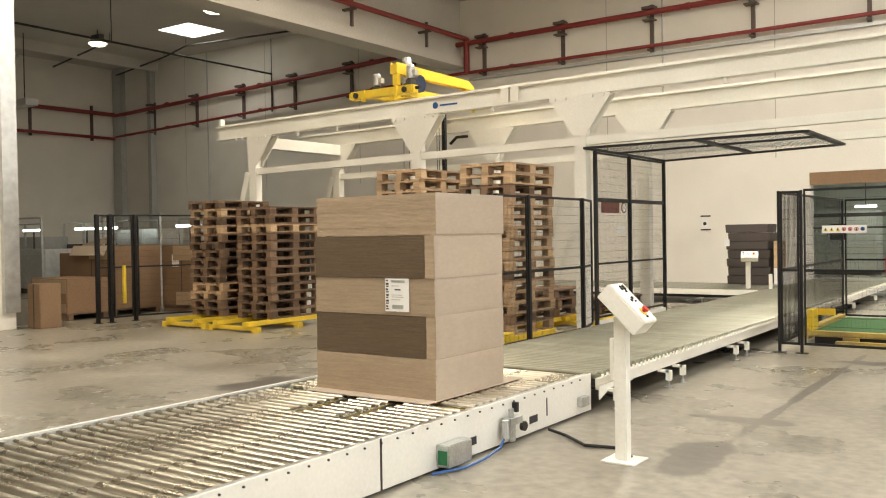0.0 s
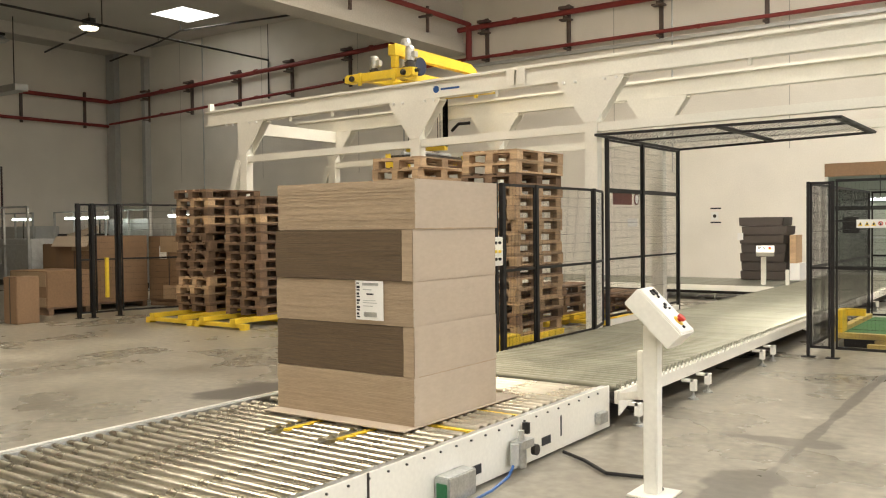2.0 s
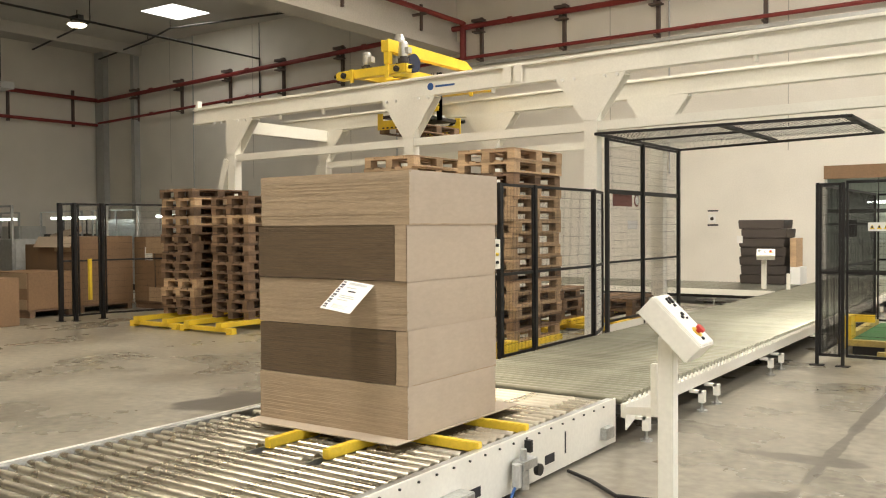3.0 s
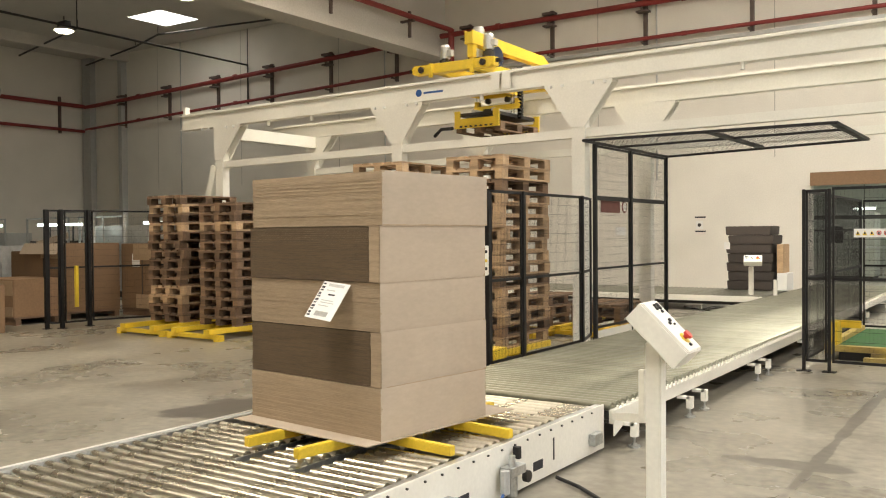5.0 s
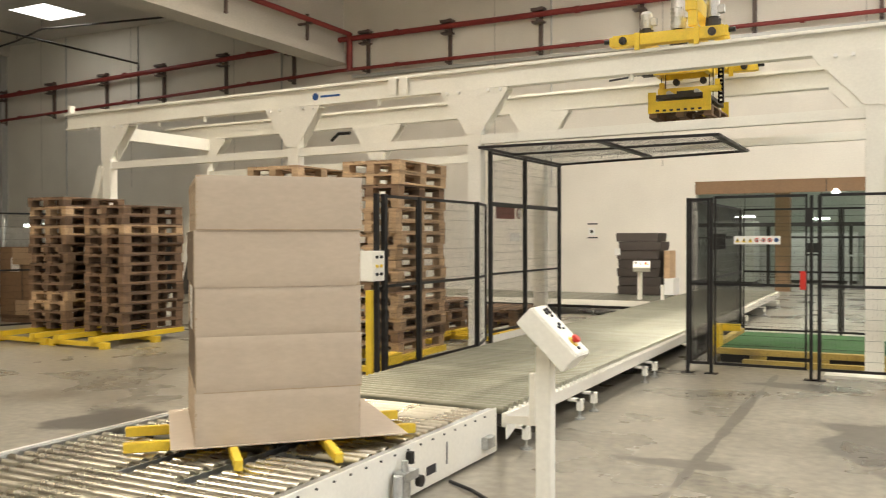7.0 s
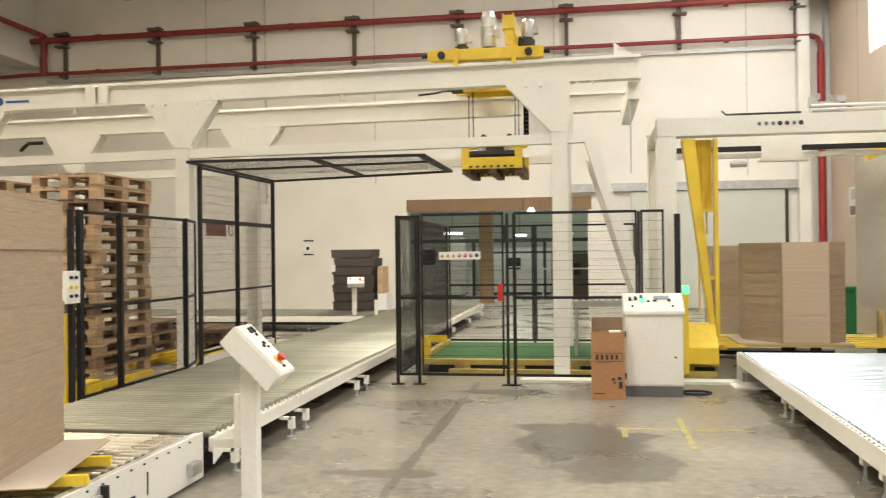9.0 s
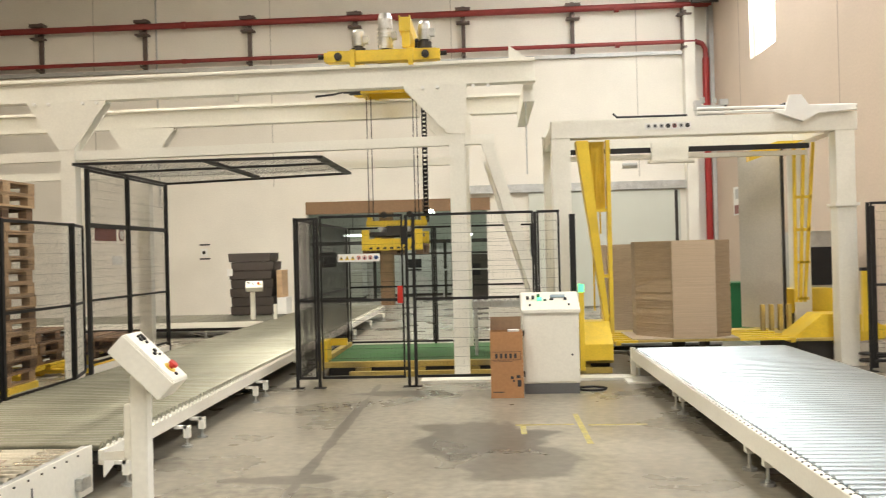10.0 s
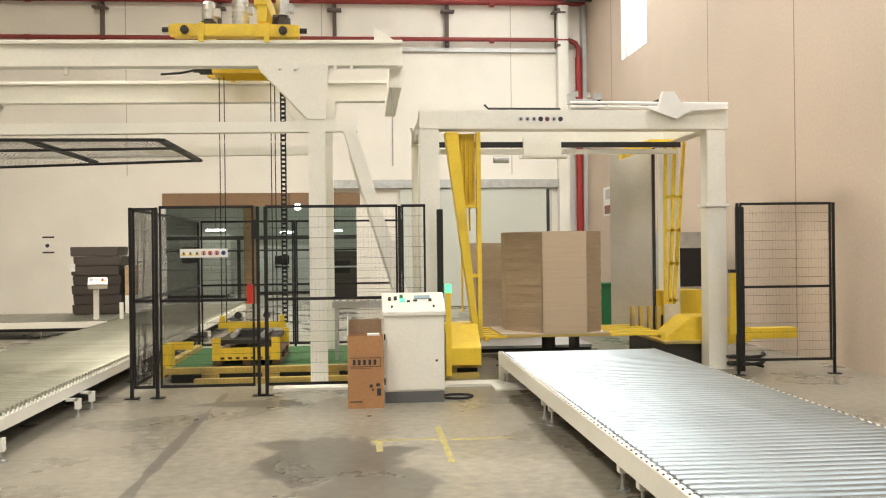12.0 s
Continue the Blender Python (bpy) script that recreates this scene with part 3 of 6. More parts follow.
# paper label, hung from its top edge
LX, LZ = SC[0] + 0.126, 1.206
for o in stack.children_recursive:
    if o.name.startswith(("carton_layer", "folded_edge", "corner_flap")):
        o["kind"] = "stuff"
note = new("paper_label", Geo().box(0, 0.222, -0.003, 0, -0.245, 0).mesh("paper_label", PAPER))
note.parent = stack
note.location = Vector((LX, SC[1] - HY - 0.012, LZ)) - Vector(stack.location)
tagged(note, "white printed paper label")
for k in range(11):
    z = -0.012 - k * 0.021
    o = new("barcode_bar", Geo().box(0.008, 0.034 if k % 3 else 0.028, -0.0045, -0.003, z - (0.014 if k % 2 else 0.009), z).mesh("barcode_bar", INK))
    o.parent = note
for x0, x1, z0, z1, m in ((0.055, 0.185, -0.03, -0.012, GALV), (0.06, 0.13, -0.058, -0.052, MOTOR), (0.09, 0.145, -0.088, -0.078, INK), (0.06, 0.16, -0.125, -0.12, MOTOR), (0.06, 0.17, -0.14, -0.135, MOTOR), (0.06, 0.14, -0.16, -0.155, MOTOR), (0.065, 0.17, -0.225, -0.195, GALV)):
    o = new("print_bar", Geo().box(x0, x1, -0.0045, -0.003, z0, z1).mesh("print_bar", m))
    o.parent = note

# ---- control desk on a post beside the conveyor ----
post = thing("control_post", (-1.865, 4.5, 0), "cream push-button box tilted on a square steel post", "control panel", "control posts")
part("foot_plate", Geo().box(-1.985, -1.745, 4.39, 4.63, 0, 0.012), WHITE, post, bevel=0.003)
part("column", Geo().box(-1.91, -1.827, 4.457, 4.540, 0.012, 0.97), WHITE, post, bevel=0.006)
TILT = pose(-1.812, 4.46, 1.02, 0, 44, 0)


def desk(parent, tilt, s=1.0):
    g = Geo().box(-0.175 * s, 0.175 * s, -0.105 * s, 0.105 * s, -0.06 * s, 0.06 * s, tilt)
    box = part("desk_box", g, WHITE, parent, bevel=0.006)
    lid = part("lid", Geo().box(-0.165 * s, 0.165 * s, -0.095 * s, 0.095 * s, 0.0605 * s, 0.066 * s, tilt), WHITE, box, bevel=0.002)
    for u, v, r, m in ((-0.135, 0.045, 0.016, BLACK), (-0.115, 0.0, 0.016, BLACK), (-0.115, 0.045, 0.016, BLACK), (-0.09, 0.03, 0.012, BLACK), (-0.135, 0.0, 0.010, BLACK), (-0.03, 0.02, 0.015, BLACK), (-0.012, -0.012, 0.014, BLACK), (0.0, 0.03, 0.008, BLACK), (0.135, -0.01, 0.012, BLACK)):
        a, b = tilt @ Vector((u * s, v * s, 0.066 * s)), tilt @ Vector((u * s, v * s, 0.075 * s))
        part("push_button", Geo().tube(a, b, r * s * 0.75, 10), m, lid)
    a, b, c = (tilt @ Vector((0.09 * s, 0.0, h * s)) for h in (0.066, 0.085, 0.10))
    part("yellow_collar", Geo().tube(a, tilt @ Vector((0.09 * s, 0.0, 0.07 * s)), 0.032 * s, 14), YELLOW, lid)
    part("emergency_button", Geo().tube(a, b, 0.012 * s, 10).tube(b, c, 0.024 * s, 14), RED, lid, "red emergency stop mushroom")


desk(post, TILT)
part("upright_plate", Geo().box(-2.005, -1.972, 4.60, 4.64, 0.52, 0.80), WHITE, post, "narrow cream photocell plate", bevel=0.004)
part("arm_bar", Geo().bar((-1.985, 4.62, 0.535), (-2.665, 5.82, 0.26), 0.03, 0.05), WHITE, post, bevel=0.003)
part("black_cable", Geo().path([(-1.84, 4.56, 0.02), (-2.0, 4.75, 0.016), (-2.25, 4.7, 0.016), (-2.5, 4.9, 0.016), (-2.7, 5.0, 0.02)], 0.012), BLACK, post, "loose black cable on the floor")

# worn yellow tape on the floor
for x0, x1, y0, y1 in ((0.65, 0.70, 7.2, 8.5), (0.1, 0.62, 7.97, 8.02), (0.74, 1.25, 7.93, 7.98), (0.14, 0.19, 7.6, 7.95)):
    solid("floor_tape", Geo().box(x0, x1, y0, y1, 0.0, 0.0015), TAPE, "worn yellow tape strip on the floor", "floor tape", "floor tapes")


# ---- overhead pallet gantry ----
GY0, GY1 = 11.0, 13.4
LEGS = (-12.38, -8.40, -5.35, -0.46)


def gz(x):
    """Top of the crane rail."""
    return 3.90 + (x - 0.5) * 0.010


gantry = thing("gantry_frame", (-6.5, 12.2, 0), "cream painted steel gantry frame over the pallet stacks", "gantry")
for y in (GY0, GY1):
    xa, xb = -13.42, 0.52
    za, zb = gz(xa), gz(xb)
    for nm, d, w, h in (("upper_flange", -0.0125, 0.17, 0.025), ("rail_web", -0.14, 0.02, 0.229), ("lower_flange", -0.267, 0.17, 0.025)):
        part(nm, Geo().bar((xa, y, za + d), (xb, y, zb + d), w, h), WHITE, gantry, bevel=0.002)
    part("rail_cap", Geo().bar((xa, y, za + 0.013), (xb, y, zb + 0.013), 0.05, 0.024), WHITE, gantry)
    zl = 2.92
    part("tie_beam", Geo().bar((LEGS[0], y, gz(LEGS[0]) - 0.96), (0.0 if y == GY0 else -0.4, y, gz(0) - 0.96), 0.10, 0.12), WHITE, gantry, bevel=0.004)
    for k, x in enumerate(LEGS):
        top = gz(x) - 0.281
        part("column", Geo().box(x - 0.095, x + 0.095, y - 0.08, y + 0.08, 0.02, top - 0.002), WHITE, gantry, bevel=0.006)
        part("foot_plate", Geo().box(x - 0.16, x + 0.16, y - 0.14, y + 0.14, 0, 0.02), WHITE, gantry)
        l, r = (0.50, 0.50) if 0 < k < 3 else ((0.12, 0.56) if k == 0 else (0.64, 0.14))
        poly = [(x - l, top), (x + r, top), (x + r, top - 0.03), (x + 0.098, top - 0.60), (x - 0.098, top - 0.60), (x - l, top - 0.03)]
        for dy in (-0.092, 0.083):
            part("gusset_plate", Geo().prism(poly, y + dy, y + dy + 0.009, "y"), WHITE, gantry, "wedge-shaped cream gusset plate")
        part("gusset_top", Geo().box(x - l, x + r, y - 0.083, y + 0.083, top - 0.02, top - 0.001), WHITE, gantry)
for x, x2 in ((LEGS[0] - 0.12, -13.38), (LEGS[3] + 0.36, 0.80)):
    part("raking_strut", Geo().bar((x, GY0, gz(x) - 0.98), (x2, GY0, 0.0), 0.14, 0.19), WHITE, gantry, bevel=0.004)
    part("raking_strut", Geo().bar((x, GY1, gz(x) - 0.98), (x2, GY1, 0.0), 0.12, 0.14), WHITE, gantry, bevel=0.004)
for x in (-12.3, 0.44):
    part("end_beam", Geo().box(x - 0.07, x + 0.07, GY0 + 0.09, GY1 - 0.09, gz(x) - 0.50, gz(x) - 0.28), WHITE, gantry, bevel=0.004)
part("end_stop", Geo().prism([(0.20, gz(0.4) + 0.026), (0.42, gz(0.4) + 0.026), (0.20, gz(0.4) + 0.18)], GY0 - 0.02, GY0 + 0.02, "y"), WHITE, gantry)
part("end_stop", Geo().box(-13.36, -13.30, GY0 - 0.05, GY0 + 0.05, gz(-13.3) + 0.02, gz(-13.3) + 0.15), WHITE, gantry)
part("hanging_rod", Geo().tube((0.40, GY0 + 0.1, 2.5), (0.40, GY0 + 0.1, 3.4), 0.008, 6), GALV, gantry)
STUD = Geo().tube((0, 0, 0), (0, -0.03, 0), 0.022, 8).mesh("rail_stud", PAPER)
for x in LEGS:
    for dx in (-0.40, -0.22, 0.22, 0.40):
        piece("rail_stud", STUD, gantry, Vector((x + dx, GY0 - 0.094, gz(x) - 0.31)) - Vector(gantry.location))
for x in (-6.63, -6.45):
    part("splice_plate", Geo().box(x - 0.07, x + 0.07, GY0 - 0.10, GY0 - 0.086, gz(x) - 0.25, gz(x) - 0.02), WHITE, gantry, bevel=0.003)
mark = part("maker_mark", Geo().tube((-8.02, GY0 - 0.013, gz(-8) - 0.14), (-8.02, GY0 - 0.018, gz(-8) - 0.14), 0.055, 14), BLUE, gantry, "small blue round mark")
part("mark_bar", Geo().box(-7.93, -7.58, GY0 - 0.016, GY0 - 0.0125, gz(-8) - 0.16, gz(-8) - 0.13), BLUE, mark)
part("cable_duct", Geo().path([(-9.3, GY1 - 0.15, 3.3), (-9.15, GY1 - 0.15, 3.42), (-8.9, GY1 - 0.15, 3.42)], 0.03), BLACK, gantry, "bent black cable duct")
for x in (-11.2, -10.2, -6.9, -3.2):
    part("lamp_stub", Geo().tube((x, GY0 - 0.02, gz(x) - 0.36), (x, GY0 - 0.02, gz(x) - 0.28), 0.03, 8), WHITE, gantry)

# ---- trolley, gripper and cables; built at the start of the run ----
TX, TZ = -9.15, 4.02
trolley = thing("hoist_trolley", (TX, GY0, TZ), "yellow crane trolley with grey motors riding the gantry rails", "crane")
for y in (GY0, GY1):
    truck = part("end_truck", Geo().box(TX - 0.68, TX + 0.68, y - 0.075, y + 0.075, TZ - 0.085, TZ + 0.055).box(TX - 0.72, TX - 0.68, y - 0.07, y + 0.07, TZ - 0.07, TZ + 0.04).box(TX + 0.68, TX + 0.72, y - 0.07, y + 0.07, TZ - 0.08, TZ + 0.05), YELLOW, trolley, bevel=0.006)
    for dx in (-0.54, 0.54):
        part("wheel", Geo().tube((TX + dx, y - 0.076, TZ - 0.02), (TX + dx, y - 0.11, TZ - 0.02), 0.048, 14).tube((TX + dx, y - 0.11, TZ - 0.02), (TX + dx, y - 0.13, TZ - 0.02), 0.028, 8), DARK, truck)
    for dx in (-0.36, 0.36):
        part("guide_lug", Geo().box(TX + dx - 0.03, TX + dx + 0.03, y - 0.11, y - 0.077, TZ - 0.15, TZ + 0.06), YELLOW, truck)
    part("bumper", Geo().tube((TX + 0.72, y, TZ), (TX + 0.80, y, TZ), 0.03, 8).tube((TX - 0.72, y, TZ), (TX - 0.80, y, TZ), 0.03, 8), BLACK, truck)
part("cross_girder", Geo().box(TX - 0.45, TX - 0.33, GY0 + 0.09, GY1 - 0.09, TZ - 0.06, TZ + 0.08), YELLOW, trolley, bevel=0.004)
part("cross_girder", Geo().box(TX + 0.20, TX + 0.32, GY0 + 0.09, GY1 - 0.09, TZ - 0.06, TZ + 0.08), YELLOW, trolley, bevel=0.004)
part("hoist_plate", Geo().box(TX - 0.33, TX + 0.20, 11.75, 12.75, TZ - 0.04, TZ + 0.0), YELLOW, trolley)
part("energy_channel", Geo().prism([(GY0 - 0.06, TZ + 0.28), (GY0 - 0.06, TZ + 0.47), (GY1 - 0.25, TZ + 0.44), (GY1 - 0.05, TZ + 0.34), (GY1 - 0.05, TZ + 0.28)], TX + 0.22, TX + 0.236, "x").prism([(GY0 - 0.06, TZ + 0.28), (GY0 - 0.06, TZ + 0.47), (GY1 - 0.25, TZ + 0.44), (GY1 - 0.05, TZ + 0.34), (GY1 - 0.05, TZ + 0.28)], TX + 0.344, TX + 0.36, "x").box(TX + 0.237, TX + 0.343, GY0 - 0.06, GY1 - 0.05, TZ + 0.28, TZ + 0.296), YELLOW, trolley, "long yellow cable channel")
part("channel_end", Geo().box(TX + 0.237, TX + 0.343, GY0 - 0.06, GY0 - 0.045, TZ + 0.297, TZ + 0.45), YELLOW, trolley)
part("channel_post", Geo().box(TX + 0.25, TX + 0.33, GY1 - 0.3, GY1 - 0.22, TZ + 0.08, TZ + 0.279), YELLOW, trolley)
part("arm_post", Geo().box(TX + 0.25, TX + 0.35, GY0 - 0.04, GY0 + 0.06, TZ + 0.09, TZ + 0.279), YELLOW, trolley, bevel=0.004)


def motor(parent, x, y, z, r, h):
    """A flanged gear motor: dark gear case, ribbed body, fan cover and terminal box."""
    m = part("motor", Geo().tube((x, y, z + 0.36 * h), (x, y, z + h), r, 18), ALU, parent, "bare aluminium electric motor", smooth=True)
    part("gear_case", Geo().tube((x, y, z), (x, y, z + 0.26 * h), r * 1.2, 16).tube((x, y, z + 0.26 * h), (x, y, z + 0.36 * h), r * 0.75, 14), DARK, m, "dark gear case")
    for k in range(5):
        zk = z + (0.42 + 0.09 * k) * h
        part("cooling_rib", Geo().tube((x, y, zk), (x, y, zk + 0.03 * h), r * 1.10, 18), ALU, m)
    part("fan_cover", Geo().tube((x, y, z + h), (x, y, z + 1.12 * h), r * 1.04, 16, r * 0.8), ALU, m, smooth=True)
    part("terminal_box", Geo().cbox((x + r + 0.02, y, z + 0.65 * h), (0.07, 0.09, 0.09)), MOTOR, m)


motor(trolley, TX - 0.33, GY0 + 0.25, TZ + 0.08, 0.075, 0.27)
motor(trolley, TX - 0.04, 11.75, TZ + 0.02, 0.095, 0.62)
motor(trolley, TX + 0.52, GY0 + 0.12, TZ + 0.09, 0.075, 0.30)
part("cable_drum", Geo().tube((TX + 0.38, 11.5, TZ + 0.16), (TX + 0.46, 11.5, TZ + 0.16), 0.15, 18), mat("navy_drum", (0.012, 0.02, 0.05), 0.5, vary=0.1), trolley, "dark blue cable drum")
part("carriage_skirt", Geo().box(TX - 0.42, TX + 0.3, 11.95, 12.0, TZ - 0.29, TZ - 0.20).box(TX - 0.42, TX + 0.3, 12.4, 12.45, TZ - 0.29, TZ - 0.20).box(TX - 0.42, TX - 0.36, 12.0, 12.4, TZ - 0.29, TZ - 0.20).box(TX + 0.24, TX + 0.3, 12.0, 12.4, TZ - 0.29, TZ - 0.20), YELLOW, trolley)
part("limit_switch", Geo().box(TX - 0.58, TX - 0.422, 11.96, 12.08, TZ - 0.29, TZ - 0.17).box(TX - 0.66, TX - 0.58, 12.0, 12.05, TZ - 0.27, TZ - 0.22), BLACK, trolley)
part("trailing_cable", Geo().path([(TX - 0.66, 12.02, TZ - 0.25), (TX - 0.8, 12.02, TZ - 0.28), (TX - 1.05, 12.02, TZ - 0.30)], 0.014), BLACK, trolley)
for dx in (-0.39, 0.27):
    part("skirt_hanger", Geo().box(TX + dx - 0.03, TX + dx + 0.03, 12.1, 12.3, TZ - 0.20, TZ - 0.05), YELLOW, trolley)

GZ = 3.30
PY = 12.25
grip = part("gripper", Geo().box(TX - 0.34, TX + 0.34, PY - 0.6, PY + 0.6, GZ + 0.06, GZ + 0.11).box(TX - 0.12, TX + 0.12, PY - 0.25, PY + 0.25, GZ + 0.11, GZ + 0.2), DARK, trolley, "dark gripper frame with yellow jaws")
part("yoke", Geo().box(TX - 0.42, TX + 0.42, PY - 0.05, PY + 0.05, GZ + 0.2, GZ + 0.28).box(TX - 0.40, TX - 0.34, PY - 0.06, PY + 0.06, GZ + 0.28, GZ + 0.36).box(TX + 0.34, TX + 0.40, PY - 0.06, PY + 0.06, GZ + 0.28, GZ + 0.36), YELLOW, grip, bevel=0.005)
for s in (-1, 1):
    y = PY + s * 0.64
    part("jaw_plate", Geo().box(TX - 0.40, TX + 0.40, y - 0.012, y + 0.012, GZ - 0.13, GZ + 0.02).box(TX - 0.40, TX - 0.30, y - 0.012, y + 0.012, GZ + 0.02, GZ + 0.14).box(TX + 0.30, TX + 0.40, y - 0.012, y + 0.012, GZ + 0.02, GZ + 0.14), YELLOW, grip, "yellow jaw plate")
    for k in range(7):
        part("warning_bar", Geo().box(TX - 0.3 + k * 0.09, TX - 0.255 + k * 0.09, y - 0.015, y - 0.0125, GZ - 0.115, GZ - 0.09), INK, grip)
for dx in (-0.18, 0.18):
    part("air_cylinder", Geo().tube((TX + dx, PY - 0.45, GZ + 0.15), (TX + dx, PY + 0.45, GZ + 0.15), 0.035, 10), MOTOR, grip)
    part("sheave", Geo().tube((TX + dx, PY - 0.03, GZ + 0.36), (TX + dx, PY + 0.03, GZ + 0.36), 0.045, 12), DARK, grip)
CABLES = []
for k in range(4):
    g = Geo()
    z1, z0 = TZ - 0.28, TZ - 0.28 - 0.80
    for j in range(14):
        z = z0 + j * 0.0571
        g.box(TX + 0.375, TX + 0.389, PY - 0.03, PY + 0.03, z, z + 0.0565).box(TX + 0.431, TX + 0.445, PY - 0.03, PY + 0.03, z, z + 0.0565).box(TX + 0.389, TX + 0.431, PY - 0.03, PY + 0.03, z, z + 0.026)
    chain = part("cable_chain", g, BLACK, trolley, "black plastic cable chain")
    chain["kind"] = "stuff"
    for dx in (-0.38, -0.32, 0.26, 0.31):
        part("hoist_rope", Geo().tube((TX + dx, PY - 0.02, z0), (TX + dx, PY - 0.02, z1), 0.006, 6), BLACK, chain, "thin black hoist rope")
    CABLES.append(chain)


def hoist():
    """The trolley runs along the rails; the gripper and the four lengths of rope follow its lift."""
    ts = sorted({t for t, _ in TROLLEY} | {t for t, _ in GRIP})
    walk(trolley, [(t, pose(ease(TROLLEY, t), GY0, TZ)) for t in ts])
    walk(carried, [(t, pose(ease(TROLLEY, t), PY, ease(GRIP, t) - 0.19)) for t in ts])
    for ob, span in [(grip, 9.0)] + [(c, 0.8 * (k + 1)) for k, c in enumerate(CABLES)]:
        at = Vector(ob.location)
        rows = []
        for t in ts:
            drop = GZ - ease(GRIP, t)
            d = drop if ob is grip else max(-0.40, min(drop - 0.62, span - 0.8 + 0.02 * span))
            rows.append((t, pose(at.x, at.y, at.z - d)))
        walk(ob, rows)


# ---- pallets ----
def pallet(name, m, label):
    p = thing(name, (0, 0, 0), label, "pallet", "stacked wooden pallets")
    r = random.Random(7)
    for x in (-0.35, 0, 0.35):
        part("bottom_board", Geo().box(x - 0.05, x + 0.05, -0.6, 0.6, 0, 0.022), m, p)
        for y in (-0.5275, 0, 0.5275):
            part("block", Geo().box(x - 0.05, x + 0.05, y - 0.0725, y + 0.0725, 0.0222, 0.099), m, p)
    for y in (-0.5275, 0, 0.5275):
        part("stringer", Geo().box(-0.4, 0.4, y - 0.0725, y + 0.0725, 0.0992, 0.121), m, p)
    for x, w in ((-0.3275, 0.145), (-0.178, 0.1), (0, 0.145), (0.178, 0.1), (0.3275, 0.145)):
        part("deck_board", Geo().box(x - w / 2, x + w / 2, -0.6, 0.6, 0.1212, 0.143), m, p)
    return p


new_pallet = pallet("wooden_pallet", WOOD, "pale raw wood four-way pallet in a stack")
old_pallet = pallet("wooden_pallet", WOOD_OLD, "dark weathered four-way wooden pallet in a stack")
rp = random.Random(11)
used = {id(new_pallet): False, id(old_pallet): False}


def put_pallet(kind, m):
    if not used[id(kind)]:
        used[id(kind)] = True
        kind.matrix_basis = m
        return kind
    return copy_thing(kind, m)


carried = put_pallet(old_pallet, pose(TX, PY, GZ - 0.19))
tagged(carried, "weathered wooden pallet held in the gripper jaws", group="pallet in the gripper")
def stack_pallets(x, y, count, fresh, base=0.167):
    for k in range(count):
        kind = new_pallet if rp.random() < fresh else old_pallet
        if k == count - 1 and fresh > 0.45:
            kind = new_pallet
        ob = put_pallet(kind, pose(x + rp.uniform(-0.018, 0.018), y + rp.uniform(-0.02, 0.02), base + k * 0.1445, 0, 0, rp.uniform(-1.6, 1.6) + (180 if rp.random() < 0.5 else 0)))
        tagged(ob, "pale raw wood four-way pallet in a stack" if kind is new_pallet else "dark weathered four-way wooden pallet in a stack", group="stacked wooden pallets")


stack_pallets(-11.85, 9.9, 14, 0.12)
stack_pallets(-10.62, 9.9, 13, 0.05)
stack_pallets(-7.40, 9.75, 16, 0.8)
stack_pallets(-5.85, 9.65, 16, 0.75)
stack_pallets(-9.15, 12.25, 5, 0.3)
stack_pallets(-6.6, 12.3, 3, 0.1)
stack_pallets(-5.8, 13.0, 2, 0.1)

# yellow floor rails under the stacks
for xc, yc in ((-11.85, 9.9), (-10.62, 9.9), (-7.40, 9.75), (-5.85, 9.65), (-9.15, 12.25), (-6.6, 12.3), (-5.8, 13.0)):
    rail = thing("pallet_rest", (xc, yc, 0), "yellow steel floor rest under a pallet stack", "pallet rest", "yellow pallet rests")
    for dx in (-0.36, 0.36):
        part("top_rail", Geo().box(xc + dx - 0.06, xc + dx + 0.06, yc - 1.15, yc + 0.6, 0.092, 0.166), YELLOW, rail, bevel=0.004)
    for dy in (-1.05, -0.1):
        part("cross_rail", Geo().box(xc - 0.58, xc + 0.58, yc + dy - 0.05, yc + dy + 0.05, 0.03, 0.09), YELLOW, rail, bevel=0.004)
        for dx in (-0.52, 0.52):
            part("foot", Geo().box(xc + dx - 0.05, xc + dx + 0.05, yc + dy - 0.06, yc + dy + 0.06, 0, 0.03), YELLOW, rail)

# ---- safety fences ----
def mesh_panel(parent, a, b, z0, z1, mids=(), name="panel_frame", wire=0.0007, gap=0.04):
    """A framed wire-mesh panel between two ground points."""
    a, b = Vector((*a, 0)), Vector((*b, 0))
    d = (b - a)
    L = d.length
    d.normalize()
    up = Vector((0, 0, 1))
    g = Geo()
    for z in (z0, *mids, z1):
        g.bar(a + up * z, b + up * z, 0.022, 0.03)
    for p in (a + d * 0.012, b - d * 0.012):
        g.bar(p + up * z0, p + up * z1, 0.022, 0.022)
    fr = part(name, g, BLACK, parent)
    w = Geo()
    k = max(2, round(L / gap))
    for i in range(1, k):
        p = a + d * (L * i / k)
        w.bar(p + up * z0, p + up * z1, wire, wire)
    n = max(2, round((z1 - z0) / 0.11))
    for i in range(1, n):
        z = z0 + (z1 - z0) * i / n
        w.bar(a + up * z, b + up * z, 0.0026, 0.0026)
    tagged(part("wire_mesh", w, BLACK, fr, "fine black wire mesh"), kind="stuff")
    return fr


def fence_post(parent, x, y, h, w=0.034):
    p = part("post", Geo().box(x - w / 2, x + w / 2, y - w / 2, y + w / 2, 0.01, h), BLACK, parent, bevel=0.003)
    part("base_plate", Geo().box(x - 0.07, x + 0.07, y - 0.05, y + 0.05, 0, 0.01), BLACK, p)


